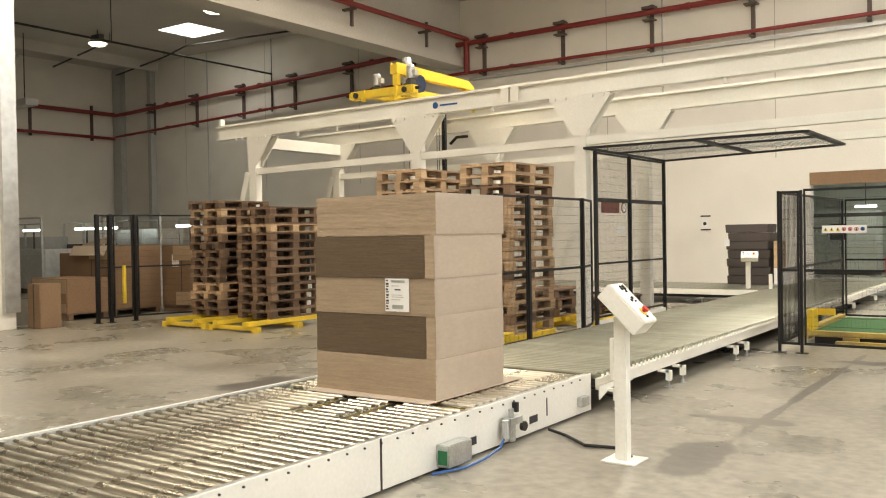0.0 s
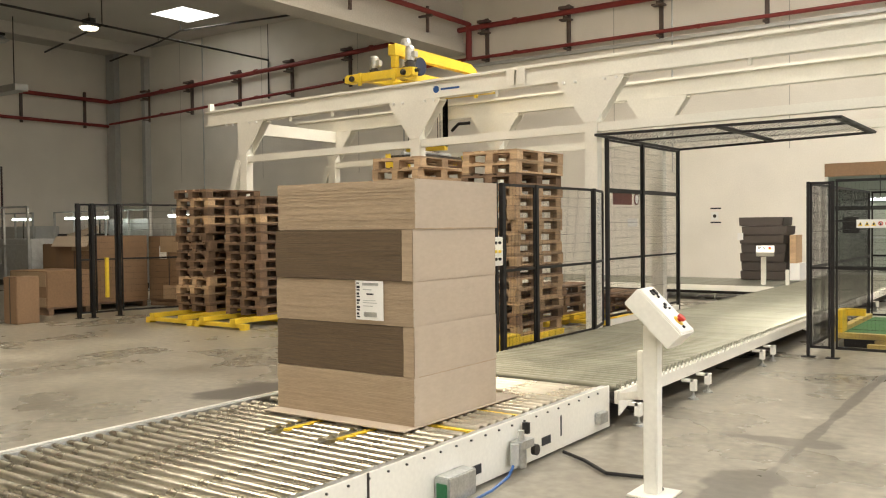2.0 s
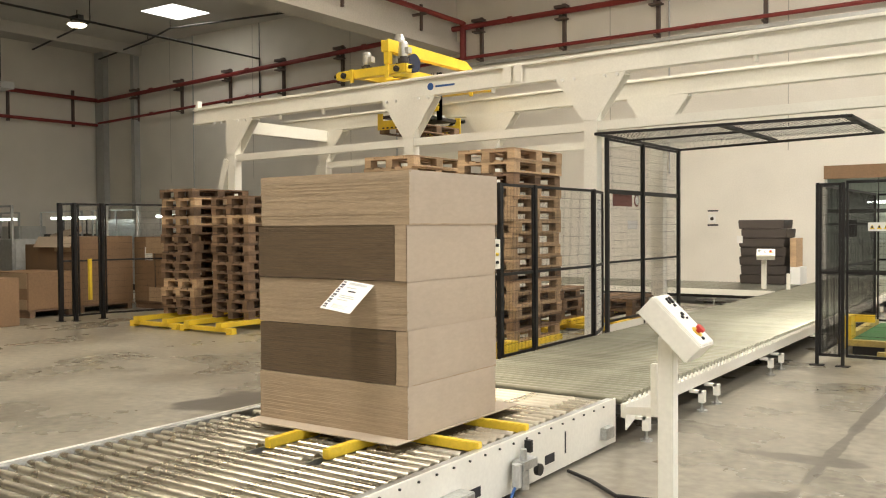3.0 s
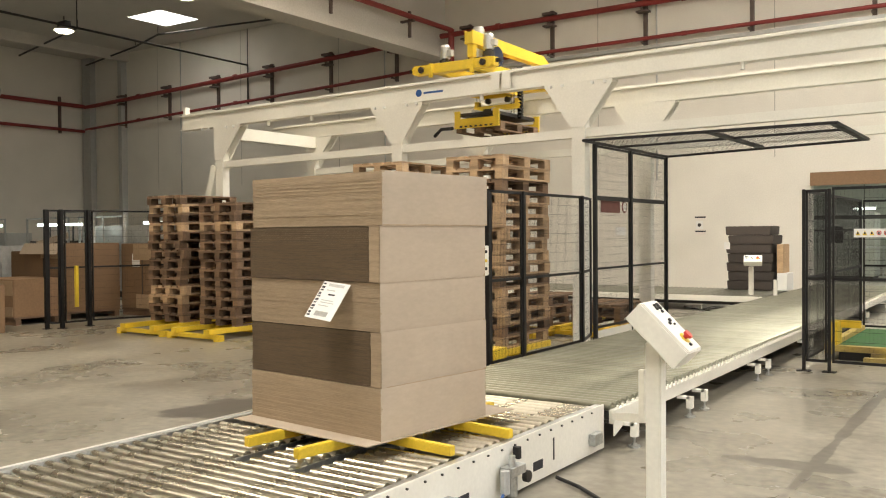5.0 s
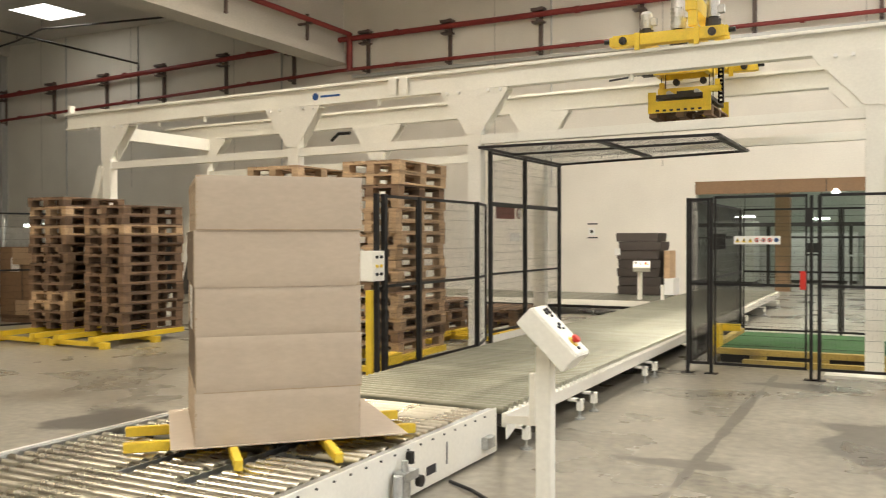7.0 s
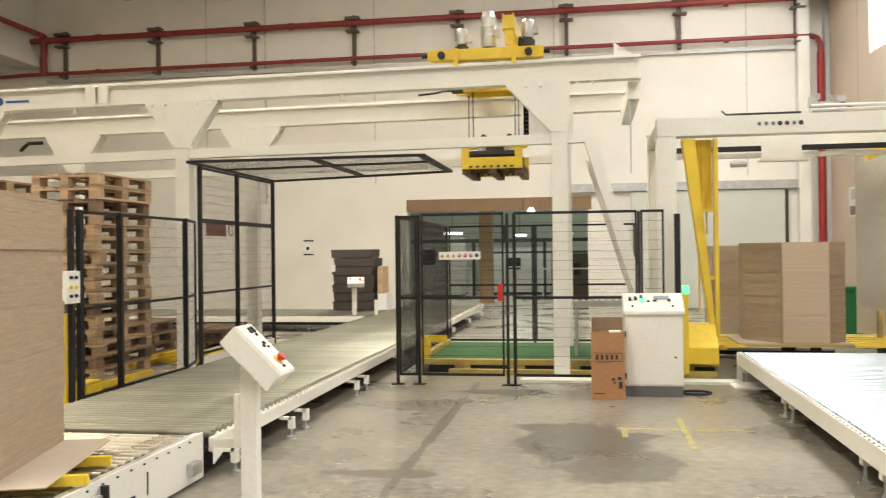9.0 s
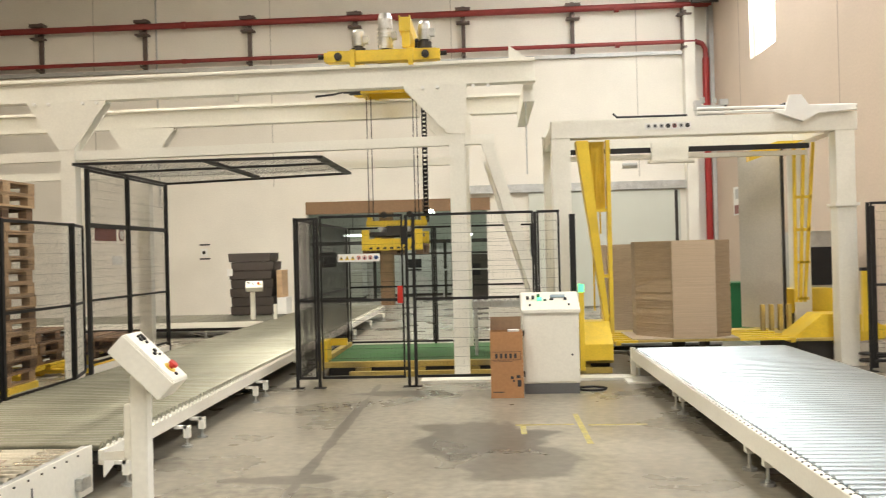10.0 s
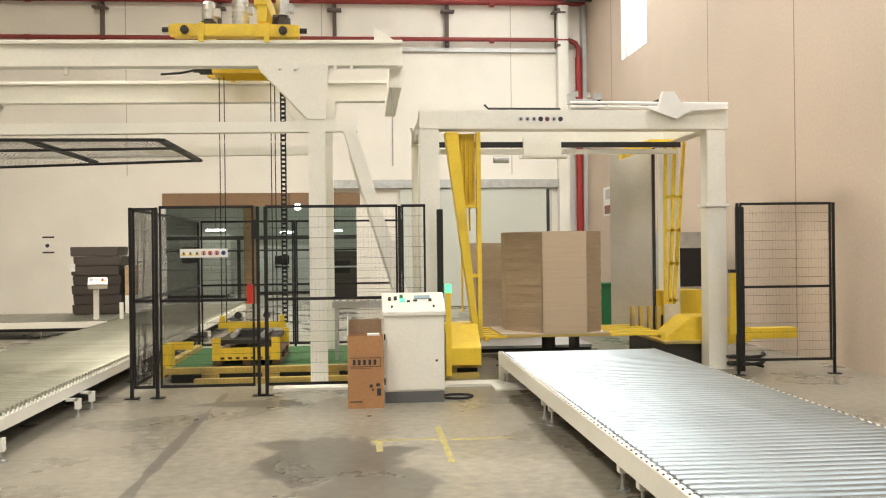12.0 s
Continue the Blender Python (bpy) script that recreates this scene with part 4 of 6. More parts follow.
cell = thing("safety_fence", (-0.8, 10.37, 0), "black wire-mesh safety fence round the pallet lift", "fence", "black safety fences")
for x, y in ((-2.37, 10.36), (-2.11, 10.37), (-1.06, 10.37), (0.44, 10.37), (-2.42, 14.4), (-1.0, 14.5), (0.62, 14.5)):
    fence_post(cell, x, y, 2.0)
mesh_panel(cell, (-2.37, 10.39), (-2.41, 14.37), 0.12, 1.98, (1.02,), wire=0.003, gap=0.03)
mesh_panel(cell, (-2.35, 10.36), (-2.13, 10.36), 0.12, 1.98, (1.02,), wire=0.0035, gap=0.012)
mesh_panel(cell, (-2.08, 10.37), (-1.10, 10.37), 0.12, 2.0, (1.02,), "gate_frame")
mesh_panel(cell, (-0.98, 10.37), (0.42, 10.37), 0.12, 2.0, (1.02,))
mesh_panel(cell, (0.46, 10.37), (0.72, 10.37), 0.9, 2.0, (1.02,))
mesh_panel(cell, (-2.40, 14.48), (-1.02, 14.5), 0.12, 1.98, (1.02,))
mesh_panel(cell, (-0.98, 14.5), (0.60, 14.5), 0.12, 1.98, (1.02,))
fence_post(cell, -0.98, 10.37, 2.0)
lock = part("gate_lock", Geo().box(-1.17, -1.11, 10.31, 10.35, 0.98, 1.18), RED, cell, "red safety lock")
part("lock_body", Geo().box(-1.12, -1.04, 10.32, 10.35, 1.66, 1.86), BLACK, lock)
part("small_plate", Geo().box(-0.66, -0.50, 14.44, 14.47, 1.45, 1.60), PAPER, cell)
strip = part("pictogram_strip", Geo().box(-1.86, -1.37, 10.335, 10.345, 1.470, 1.562), PAPER, cell, "white strip of warning pictograms")
for k in range(7):
    x = -1.82 + k * 0.068
    mm = (YELLOW, YELLOW, YELLOW, RED, RED, RED, BLUE)[k]
    if k < 3:
        part("triangle", Geo().prism([(x - 0.025, 1.492), (x + 0.025, 1.492), (x, 1.540)], 10.331, 10.3345, "y"), mm, strip)
    else:
        part("disc", Geo().tube((x, 10.3345, 1.517), (x, 10.331, 1.517), 0.024, 14), mm, strip)
        part("disc_middle", Geo().tube((x, 10.331, 1.517), (x, 10.329, 1.517), 0.015, 12), PAPER if k < 6 else BLUE, strip)
    part("symbol", Geo().box(x - 0.008, x + 0.008, 10.327, 10.329, 1.502, 1.526), INK, strip)

side = thing("safety_fence", (-4.9, 9.0, 0), "black wire-mesh safety fence beside the pallet stacks", "fence", "black safety fences")
FX = -4.92
for y in (7.72, 7.86, 8.6, 10.1):
    fence_post(side, FX, y, 2.0, 0.05)
mesh_panel(side, (FX, 7.9), (FX, 8.57), 0.2, 1.98, (1.05,), wire=0.0016, gap=0.03)
mesh_panel(side, (FX, 8.63), (FX, 10.07), 0.2, 1.98, (1.05,), wire=0.0016, gap=0.03)
mesh_panel(side, (FX, 10.13), (FX - 0.2, 10.8), 0.2, 1.98, (1.05,))
sb = part("switch_box", Geo().box(FX - 0.07, FX + 0.12, 7.45, 7.68, 1.12, 1.42), WHITE, side, "cream switch box with small buttons", bevel=0.006)
for z, m in ((1.36, BLACK), (1.27, YELLOW), (1.19, BLACK)):
    for y in (7.52, 7.60):
        part("push_button", Geo().tube((FX + 0.12, y, z), (FX + 0.14, y, z), 0.016, 10), m, sb)
part("sill", Geo().box(FX - 0.02, FX + 0.02, 7.9, 10.8, 0.02, 0.12), WHITE, side)
part("yellow_guard", Geo().box(FX - 0.25, FX - 0.18, 7.9, 8.0, 0, 1.0).box(FX - 0.18, FX - 0.04, 8.0, 8.3, 0.12, 0.32), YELLOW, side)

cage = thing("safety_cage", (-5.2, 12.3, 0), "tall black wire-mesh cage with a mesh roof over the conveyor", "fence", "black safety fences")
KX, KZ = -5.2, 2.735
for y in (11.12, 12.37, 13.85):
    part("post", Geo().box(KX - 0.025, KX + 0.025, y - 0.025, y + 0.025, 0.0, KZ), BLACK, cage)
for ya, yb in ((11.15, 12.34), (12.40, 13.82)):
    mesh_panel(cage, (KX, ya), (KX, yb), 0.25, 2.0, (1.05,), wire=0.0018, gap=0.03)
    mesh_panel(cage, (KX, ya), (KX, yb), 2.03, 2.715, wire=0.0018, gap=0.03)
part("lower_rail", Geo().box(KX - 0.02, KX + 0.02, 11.15, 13.82, 0.10, 0.20), WHITE, cage)
g = Geo()
X1, YA, YB, YC = -2.14, 10.76, 13.9, 13.0
g.bar((KX, YA, KZ + 0.02), (X1, YA, KZ + 0.02), 0.034, 0.034).bar((KX, YB, KZ + 0.02), (X1, YC, KZ + 0.02), 0.034, 0.034).bar((X1, YA, KZ + 0.02), (X1, YC, KZ + 0.02), 0.09, 0.034)
g.bar((KX, YA, KZ + 0.02), (KX, YB, KZ + 0.02), 0.034, 0.034).bar((-3.55, YA, KZ + 0.02), (-3.55, 13.2, KZ + 0.02), 0.09, 0.034).bar((KX, 11.9, KZ + 0.02), (X1, 11.55, KZ + 0.02), 0.03, 0.03)
roof = part("roof_frame", g, BLACK, cage)
w = Geo()
for k in range(60):
    x = KX + 0.05 + k * 0.052
    f = (x - KX) / (X1 - KX)
    w.bar((x, YA, KZ + 0.02), (x, YB + (YC - YB) * f, KZ + 0.02), 0.003, 0.003)
for k in range(18):
    y = YA + 0.1 + k * 0.105
    w.bar((KX, y, KZ + 0.02), (X1, y, KZ + 0.02), 0.003, 0.003)
tagged(part("wire_mesh", w, BLACK, roof), kind="stuff")
sign = part("warning_plate", Geo().box(KX - 0.02, KX - 0.012, 11.35, 12.0, 1.82, 2.0), FADED, cage, "faded red warning plate")
part("white_plate", Geo().box(KX - 0.02, KX - 0.012, 11.85, 12.2, 1.50, 1.62), PAPER, cage)
part("sign_disc", Geo().tube((KX - 0.012, 12.16, 1.91), (KX - 0.006, 12.16, 1.91), 0.09, 16), FADED, cage)
part("sign_disc_middle", Geo().tube((KX - 0.006, 12.16, 1.91), (KX - 0.003, 12.16, 1.91), 0.065, 16), PAPER, cage)


# ---- strapping machine over the second conveyor ----
MY, MYB = 11.66, 13.3
mach = thing("strapping_machine", (2.65, 12.4, 0), "cream portal strapping machine with yellow guide frames", "packing machine")
for y in (MY, MYB):
    for x0, x1 in ((0.74, 0.98), (4.32, 4.56)):
        part("portal_leg", Geo().box(x0, x1, y - 0.12, y + 0.12, 0.02, 2.98), WHITE, mach, bevel=0.008)
        part("foot_plate", Geo().box(x0 - 0.05, x1 + 0.05, y - 0.17, y + 0.17, 0, 0.02), WHITE, mach)
    part("portal_beam", Geo().box(0.74, 4.60, y - 0.12, y + 0.12, 2.982, 3.22), WHITE, mach, bevel=0.008)
for x in (0.86, 4.44):
    part("side_beam", Geo().box(x - 0.10, x + 0.10, MY + 0.125, MYB - 0.125, 3.0, 3.2), WHITE, mach, bevel=0.006)
part("leg_collar", Geo().box(4.29, 4.59, MY - 0.15, MY + 0.15, 2.02, 2.06), WHITE, mach)
g = Geo().prism([(0.72, 3.22), (0.90, 3.45), (1.05, 3.22)], MYB - 0.1, MYB + 0.1, "y")
part("corner_gusset", g, WHITE, mach)
sg = part("pictogram_strip", Geo().box(1.93, 2.52, MY - 0.126, MY - 0.1215, 3.06, 3.15), PAPER, mach, "row of warning pictograms")
for k in range(7):
    x = 1.98 + k * 0.082
    part("disc", Geo().tube((x, MY - 0.1265, 3.105), (x, MY - 0.130, 3.105), 0.03, 12), (MOTOR, MOTOR, MOTOR, DARK, FADED, MOTOR, DARK)[k], sg)
    part("symbol", Geo().box(x - 0.012, x + 0.012, MY - 0.132, MY - 0.130, 3.09, 3.12), INK, sg)
# top valve block, pipes and hood
vb = part("valve_block", Geo().box(2.62, 2.95, MY - 0.08, MY + 0.1, 3.224, 3.36).box(2.58, 2.66, MY - 0.10, MY, 3.30, 3.42).box(2.90, 3.0, MY - 0.1, MY, 3.36, 3.43).tube((2.70, MY, 3.40), (2.70, MY, 3.47), 0.03, 10).tube((2.85, MY, 3.40), (2.85, MY, 3.45), 0.03, 10), MOTOR, mach, "grey valve block")
for dz in (0.02, 0.07):
    part("white_pipe", Geo().path([(2.6, MY - 0.10, 3.24 + dz), (3.0, MY - 0.10, 3.24 + dz), (4.6, MY - 0.10, 3.23 + dz)], 0.02), PAPER, mach)
part("black_hose", Geo().path([(1.55, MY, 3.30), (1.60, MY, 3.25), (2.5, MY, 3.25)], 0.014), BLACK, mach)
part("black_hose", Geo().path([(2.95, MY, 3.38), (3.1, MY, 3.28), (3.5, MY, 3.27), (3.75, MY, 3.36)], 0.016), BLACK, mach)
part("white_hood", Geo().prism([(3.55, 3.23), (3.68, 3.23), (3.74, 3.44), (3.88, 3.44), (3.98, 3.30), (4.55, 3.28), (4.55, 3.23), (4.1, 3.2), (3.9, 3.1)], MY - 0.20, MY - 0.13, "y"), PAPER, mach, "white plastic film hood")
# hanging carriage on a rail
part("carriage_rail", Geo().box(1.0, 4.3, 12.45, 12.55, 2.78, 2.84), WHITE, mach)
part("carriage_belt", Geo().box(1.0, 4.3, 12.40, 12.445, 2.86, 2.93), BLACK, mach)
part("carriage_plate", Geo().box(2.15, 2.65, 12.30, 12.36, 2.72, 2.98).box(2.10, 2.72, 12.20, 12.36, 2.70, 2.74), WHITE, mach, bevel=0.004)
part("lamp_stub", Geo().tube((1.75, 12.3, 2.68), (1.95, 12.3, 2.68), 0.04, 10), MOTOR, mach)
# left yellow guide: tapering box frame with rungs
zt, zb = 2.95, 0.50
ya = part("guide_frame", Geo().prism([(1.05, zt), (1.21, zt), (1.44, zb), (1.38, zb)], MY - 0.10, MY + 0.10, "y"), YELLOW, mach, "tapering yellow guide frame", bevel=0.006)
part("front_stile", Geo().box(1.435, 1.485, MY - 0.10, MY + 0.02, zb - 0.05, zt), YELLOW, ya)
part("back_panel", Geo().prism([(1.20, zt), (1.434, zt), (1.434, 2.075), (1.285, 2.075)], MY + 0.07, MY + 0.085, "y"), YELLOW, ya)
for z in (2.05, 1.2, 0.68):
    f = (zt - z) / (zt - zb)
    part("rung", Geo().box(1.20 + 0.23 * f, 1.436, MY - 0.08, MY + 0.06, z - 0.02, z + 0.02), YELLOW, ya)
for k in range(4):
    x = 1.26 + k * 0.05
    part("roller_bar", Geo().tube((x, MY + 0.06, max(zb, zt - (x - 1.22) / 0.23 * 0 - 2.2 + k * 0.5)), (x, MY + 0.06, zt - 0.04), 0.012, 6), YELLOW, ya)
# left yellow wedge base, safety edge, green lamp
part("wedge_guard", Geo().prism([(11.2, 0.16), (11.9, 0.16), (11.9, 0.62), (11.55, 0.62), (11.2, 0.36)], 1.02, 1.42, "x"), YELLOW, mach, "yellow wedge guard", bevel=0.006)
lc = part("light_curtain", Geo().box(1.0, 1.06, 11.12, 11.18, 0.05, 1.02), YELLOW, mach, "yellow light-curtain bar")
part("green_lamp", Geo().tube((1.03, 11.15, 1.02), (1.03, 11.15, 1.12), 0.035, 10), LED_GREEN, lc)
part("black_guard_post", Geo().box(0.92, 0.99, 11.28, 11.36, 0, 2.0), BLACK, mach)
part("black_guard_post", Geo().box(4.58, 4.66, 11.26, 11.34, 0, 2.0), BLACK, mach)
rc = part("light_curtain", Geo().box(4.50, 4.565, 11.28, 11.34, 0.45, 1.2), YELLOW, mach)
part("curtain_cap", Geo().box(4.49, 4.575, 11.27, 11.35, 1.2, 1.24), BLACK, rc)
# platform and right guides
part("platform", Geo().box(3.84, 4.40, 11.80, 13.6, 0.29, 0.32), YELLOW_WORN_SHADED, mach, "worn yellow platform plate")
part("platform", Geo().box(1.50, 4.40, 13.02, 13.6, 0.285, 0.315), YELLOW_WORN_SHADED, mach, "worn yellow platform plate")
part("platform_frame", Geo().box(3.9, 4.36, 11.9, 13.5, 0.0, 0.289), DARK, mach)
for x in (1.6, 3.0):
    part("platform_post", Geo().box(x, x + 0.06, 13.1, 13.5, 0.0, 0.284), DARK, mach)
# black plate stands in for the shade in the slot before the table
part("gap_plate", Geo().box(1.62, 3.42, 11.06, 11.40, 0.20, 0.24), BLACK, mach)
# lift table under the stack: yellow arms round a deck, on a dark ram
table = thing("lift_table", (2.45, 12.2, 0.33), "worn yellow lift table under a carton stack", "lift table")
part("deck", Geo().box(1.80, 3.10, 11.66, 12.92, 0.325, 0.357), YELLOW_WORN_SHADED, table, "worn yellow deck plate", bevel=0.003)
for y in (11.70, 11.98, 12.26, 12.54, 12.82):
    part("arm", Geo().box(3.102, 3.80, y - 0.06, y + 0.06, 0.325, 0.355), YELLOW, table, bevel=0.003)
    part("arm", Geo().box(1.52, 1.798, y - 0.06, y + 0.06, 0.325, 0.355), YELLOW, table, bevel=0.003)
part("arm_rail", Geo().box(3.74, 3.80, 11.66, 12.92, 0.29, 0.324), YELLOW, table)
part("arm_rail", Geo().box(1.52, 1.58, 11.66, 12.92, 0.29, 0.324), YELLOW, table)
part("ram", Geo().tube((2.45, 12.3, 0.10), (2.45, 12.3, 0.324), 0.09, 14), DARK, table)
part("base_plate", Geo().box(1.9, 3.0, 11.8, 12.8, 0.0, 0.04), DARK, mach)
part("cylinder", Geo().tube((2.45, 12.3, 0.04), (2.45, 12.3, 0.095), 0.14, 16), DARK, mach)
plate = part("steel_sheet", Geo().prism([(3.58, 13.30), (4.04, 12.85), (4.052, 12.862), (3.592, 13.312)], 0.36, 2.90, "z"), SHEET, mach, "bright steel guide sheet")
part("sheet_edge", Geo().box(4.054, 4.085, 12.83, 12.87, 0.36, 2.90), DARK, plate)
part("yellow_header", Geo().prism([(3.55, 2.72), (3.55, 2.86), (3.95, 2.99), (4.3, 2.99), (4.0, 2.88)], 12.6, 12.75, "y"), YELLOW, mach)
g = Geo()
for x in (4.14, 4.27, 4.40):
    g.bar((x, 12.55, 2.95), (4.12 + (x - 4.14) * 0.45, 12.55, 0.75), 0.04, 0.04)
lad = part("ladder_frame", g, YELLOW, mach, "narrow yellow ladder frame")
for z in (2.2, 1.75, 1.3, 0.8):
    part("rung", Geo().box(4.13, 4.36 - 0.05 * (2.2 - z), 12.53, 12.57, z - 0.02, z + 0.02), YELLOW, lad)
part("wedge_guard", Geo().prism([(3.85, 0.30), (4.25, 0.62), (4.72, 0.62), (5.05, 0.45), (5.05, 0.28), (4.0, 0.22)], 11.95, 12.5, "y"), YELLOW, mach, "yellow wedge guard", bevel=0.008)
part("outrigger", Geo().box(4.7, 5.75, 12.1, 12.3, 0.30, 0.44), YELLOW, mach, bevel=0.008)
part("hose_coil", Geo().path([(4.75 + 0.22 * math.cos(a * 0.6), 11.45 + 0.22 * math.sin(a * 0.6), 0.03 + 0.008 * a) for a in range(22)], 0.02), BLACK, mach, "coiled black hose")
part("upper_block", Geo().box(4.1, 4.9, 13.2, 13.6, 0.55, 0.9), YELLOW, mach, bevel=0.008)
part("block_leg", Geo().box(4.2, 4.8, 13.25, 13.55, 0.0, 0.549), DARK, mach)
for k in range(4):
    part("fork_tine", Geo().box(3.66 + k * 0.12, 3.71 + k * 0.12, 12.60, 12.68, 0.36, 0.72), YELLOW_WORN_SHADED, mach)
pole = part("signal_pole", Geo().tube((4.52, 13.7, 0), (4.52, 13.7, 2.2), 0.02, 8), BLACK, mach)
part("signal_lamp", Geo().tube((4.52, 13.7, 2.2), (4.52, 13.7, 2.34), 0.035, 10), LED_GREEN, pole)
part("signal_cap", Geo().tube((4.52, 13.7, 2.34), (4.52, 13.7, 2.44), 0.036, 10), BLACK, pole)

rs = random.Random(3)


def prism_stack(name, poly, z0, z1, n, jit, label, light=CARD_EDGE):
    cxm, cym = sum(p[0] for p in poly) / len(poly), sum(p[1] for p in poly) / len(poly)
    t = thing(name, (cxm, cym, z0), label, "cardboard stack", "cardboard stacks")
    m = 5
    for b in range(m):
        g = Geo()
        za, zb_ = z0 + (z1 - z0) * b / m, z0 + (z1 - z0) * (b + 1) / m
        for k in range(n // m):
            ox, oy = rs.uniform(-jit, jit), rs.uniform(-jit, jit)
            h = (zb_ - za) / (n // m)
            g.prism([(px + ox, py + oy) for px, py in poly], za + k * h, za + (k + 1) * h - 0.001, "z")
        tagged(part("carton_layer", g, light, t), kind="stuff")
    return t


strapped = prism_stack("carton_stack", [(1.87, 12.2), (2.25, 11.70), (2.82, 11.70), (3.06, 11.92), (3.06, 12.7), (1.9, 12.7)], 0.372, 1.635, 90, 0.007, "stack of flat brown cartons on the strapping platform")
# the front face catches more light; that is put into paler slabs
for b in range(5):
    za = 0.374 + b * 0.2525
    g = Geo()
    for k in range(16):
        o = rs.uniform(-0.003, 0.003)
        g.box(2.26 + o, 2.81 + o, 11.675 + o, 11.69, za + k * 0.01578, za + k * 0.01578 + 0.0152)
    tagged(part("pale_carton_face", g, CARD_LIT, strapped, "carton face in a paler, lit tone"), kind="stuff")
part("slip_sheet", Geo().box(1.74, 3.09, 11.68, 12.75, 0.3572, 0.371), CARD, strapped, "brown slip sheet")
prism_stack("carton_stack", [(1.85, 15.0), (2.85, 15.0), (2.85, 16.0), (1.85, 16.0)], 0.10, 1.62, 60, 0.006, "brown carton stack waiting behind the strapping machine")
low = thing("roller_table", (2.4, 15.5, 0), "low steel roller table under a carton stack", "conveyor")
part("deck", Geo().box(1.5, 3.4, 13.7, 17.0, 0.06, 0.10), GALV, low)
part("frame", Geo().box(1.5, 3.4, 13.75, 16.95, 0.0, 0.058), DARK, low)
bin_ = thing("waste_bin", (4.4, 16.2, 0), "green plastic waste bin", "bin")
part("body", Geo().prism([(4.15, 0.0), (4.65, 0.0), (4.72, 0.85), (4.08, 0.85)], 15.95, 16.5, "y"), GREEN, bin_, bevel=0.01)
part("rim", Geo().box(4.05, 4.75, 15.92, 16.53, 0.85, 0.90), GREEN, bin_, bevel=0.008)
cab = thing("machine_cabinet", (5.1, 14.6, 0), "grey steel machine cabinet beside the outer wall", "cabinet")
part("body", Geo().box(4.75, 5.5, 14.3, 15.0, 0.05, 1.75), GALV, cab, bevel=0.008)
part("plinth", Geo().box(4.78, 5.47, 14.33, 14.97, 0, 0.05), DARK, cab)
part("window", Geo().box(4.85, 5.4, 14.285, 14.298, 0.9, 1.5), BLACK, cab)
part("handle_rail", Geo().tube((4.8, 14.25, 1.2), (4.8, 14.25, 1.6), 0.015, 8), GALV, cab)

# right fence
rf = thing("safety_fence", (5.0, 10.93, 0), "single black wire-mesh fence panel by the tan wall", "fence", "black safety fences")
fence_post(rf, 4.44, 10.95, 2.03, 0.03)
fence_post(rf, 5.60, 10.91, 2.03, 0.03)
mesh_panel(rf, (4.47, 10.95), (5.57, 10.91), 0.18, 2.02, (1.04,))
tb = thing("work_table", (5.7, 8.7, 0), "small grey metal table at the outer wall", "table")
part("top", Geo().box(5.45, 5.95, 8.2, 9.4, 0.70, 0.76), GALV, tb, bevel=0.006)
for y in (8.3, 9.3):
    for x in (5.5, 5.9):
        part("leg", Geo().box(x - 0.025, x + 0.025, y - 0.025, y + 0.025, 0, 0.70), GALV, tb)

# ---- console and carton ----
con = thing("control_console", (0.55, 9.9, 0), "cream steel control console with a sloped panel", "control panel")
part("plinth", Geo().box(0.255, 0.845, 9.70, 10.10, 0, 0.11), mat("plinth_grey", (0.13, 0.13, 0.13), 0.5, vary=0.1), con)
body = part("body", Geo().box(0.25, 0.85, 9.695, 10.10, 0.112, 0.87), WHITE, con, bevel=0.006)
part("door", Geo().box(0.27, 0.83, 9.682, 9.694, 0.13, 0.80), WHITE, con, bevel=0.004)
part("door_lock", Geo().tube((0.77, 9.682, 0.42), (0.77, 9.676, 0.42), 0.012, 10), INK, con)
for z in (0.22, 0.66):
    part("hinge", Geo().box(0.245, 0.26, 9.67, 9.70, z - 0.03, z + 0.03), DARK, con)
head = part("desk_head", Geo().prism([(9.66, 0.872), (10.10, 0.872), (10.10, 1.08), (9.98, 1.08), (9.66, 0.91)], 0.235, 0.865, "x"), WHITE, con, bevel=0.004)
SL = pose(0.55, 9.82, 0.997, 28)
for u, v, sx, sy, m in ((-0.24, 0.05, 0.03, 0.05, INK), (-0.18, 0.06, 0.03, 0.05, INK), (-0.12, 0.09, 0.03, 0.05, GREEN), (-0.11, 0.02, 0.05, 0.05, LED_GREEN), (-0.05, 0.0, 0.03, 0.015, INK), (0.02, 0.01, 0.04, 0.012, INK), (0.17, 0.02, 0.03, 0.03, INK), (-0.22, -0.10, 0.018, 0.018, INK), (0.20, -0.10, 0.018, 0.018, INK)):
    part("push_button", Geo().cbox((u, v, 0.012), (sx, sy, 0.016), SL), m, head)
part("display", Geo().cbox((0.09, 0.08, 0.010), (0.16, 0.05, 0.010), SL), SCREEN, head)
ctn = thing("open_carton", (0.06, 9.58, 0), "tall open brown carton with printed bars", "box")
g = Geo()
for x0, x1, y0, y1 in ((-0.11, 0.235, 9.45, 9.456), (-0.11, 0.235, 9.68, 9.686), (-0.11, -0.104, 9.456, 9.68), (0.229, 0.235, 9.456, 9.68)):
    g.box(x0, x1, y0, y1, 0.0, 0.70)
g.box(-0.104, 0.229, 9.456, 9.68, 0.0, 0.008)
bx = part("body", g, mat("orange_kraft", (0.42, 0.215, 0.095), 0.75, vary=0.1, scale=3, grain=30, bump=0.03), ctn)
part("flap", Geo().box(-0.112, -0.107, 9.48, 9.68, 0.70, 0.90), PAPER, ctn)
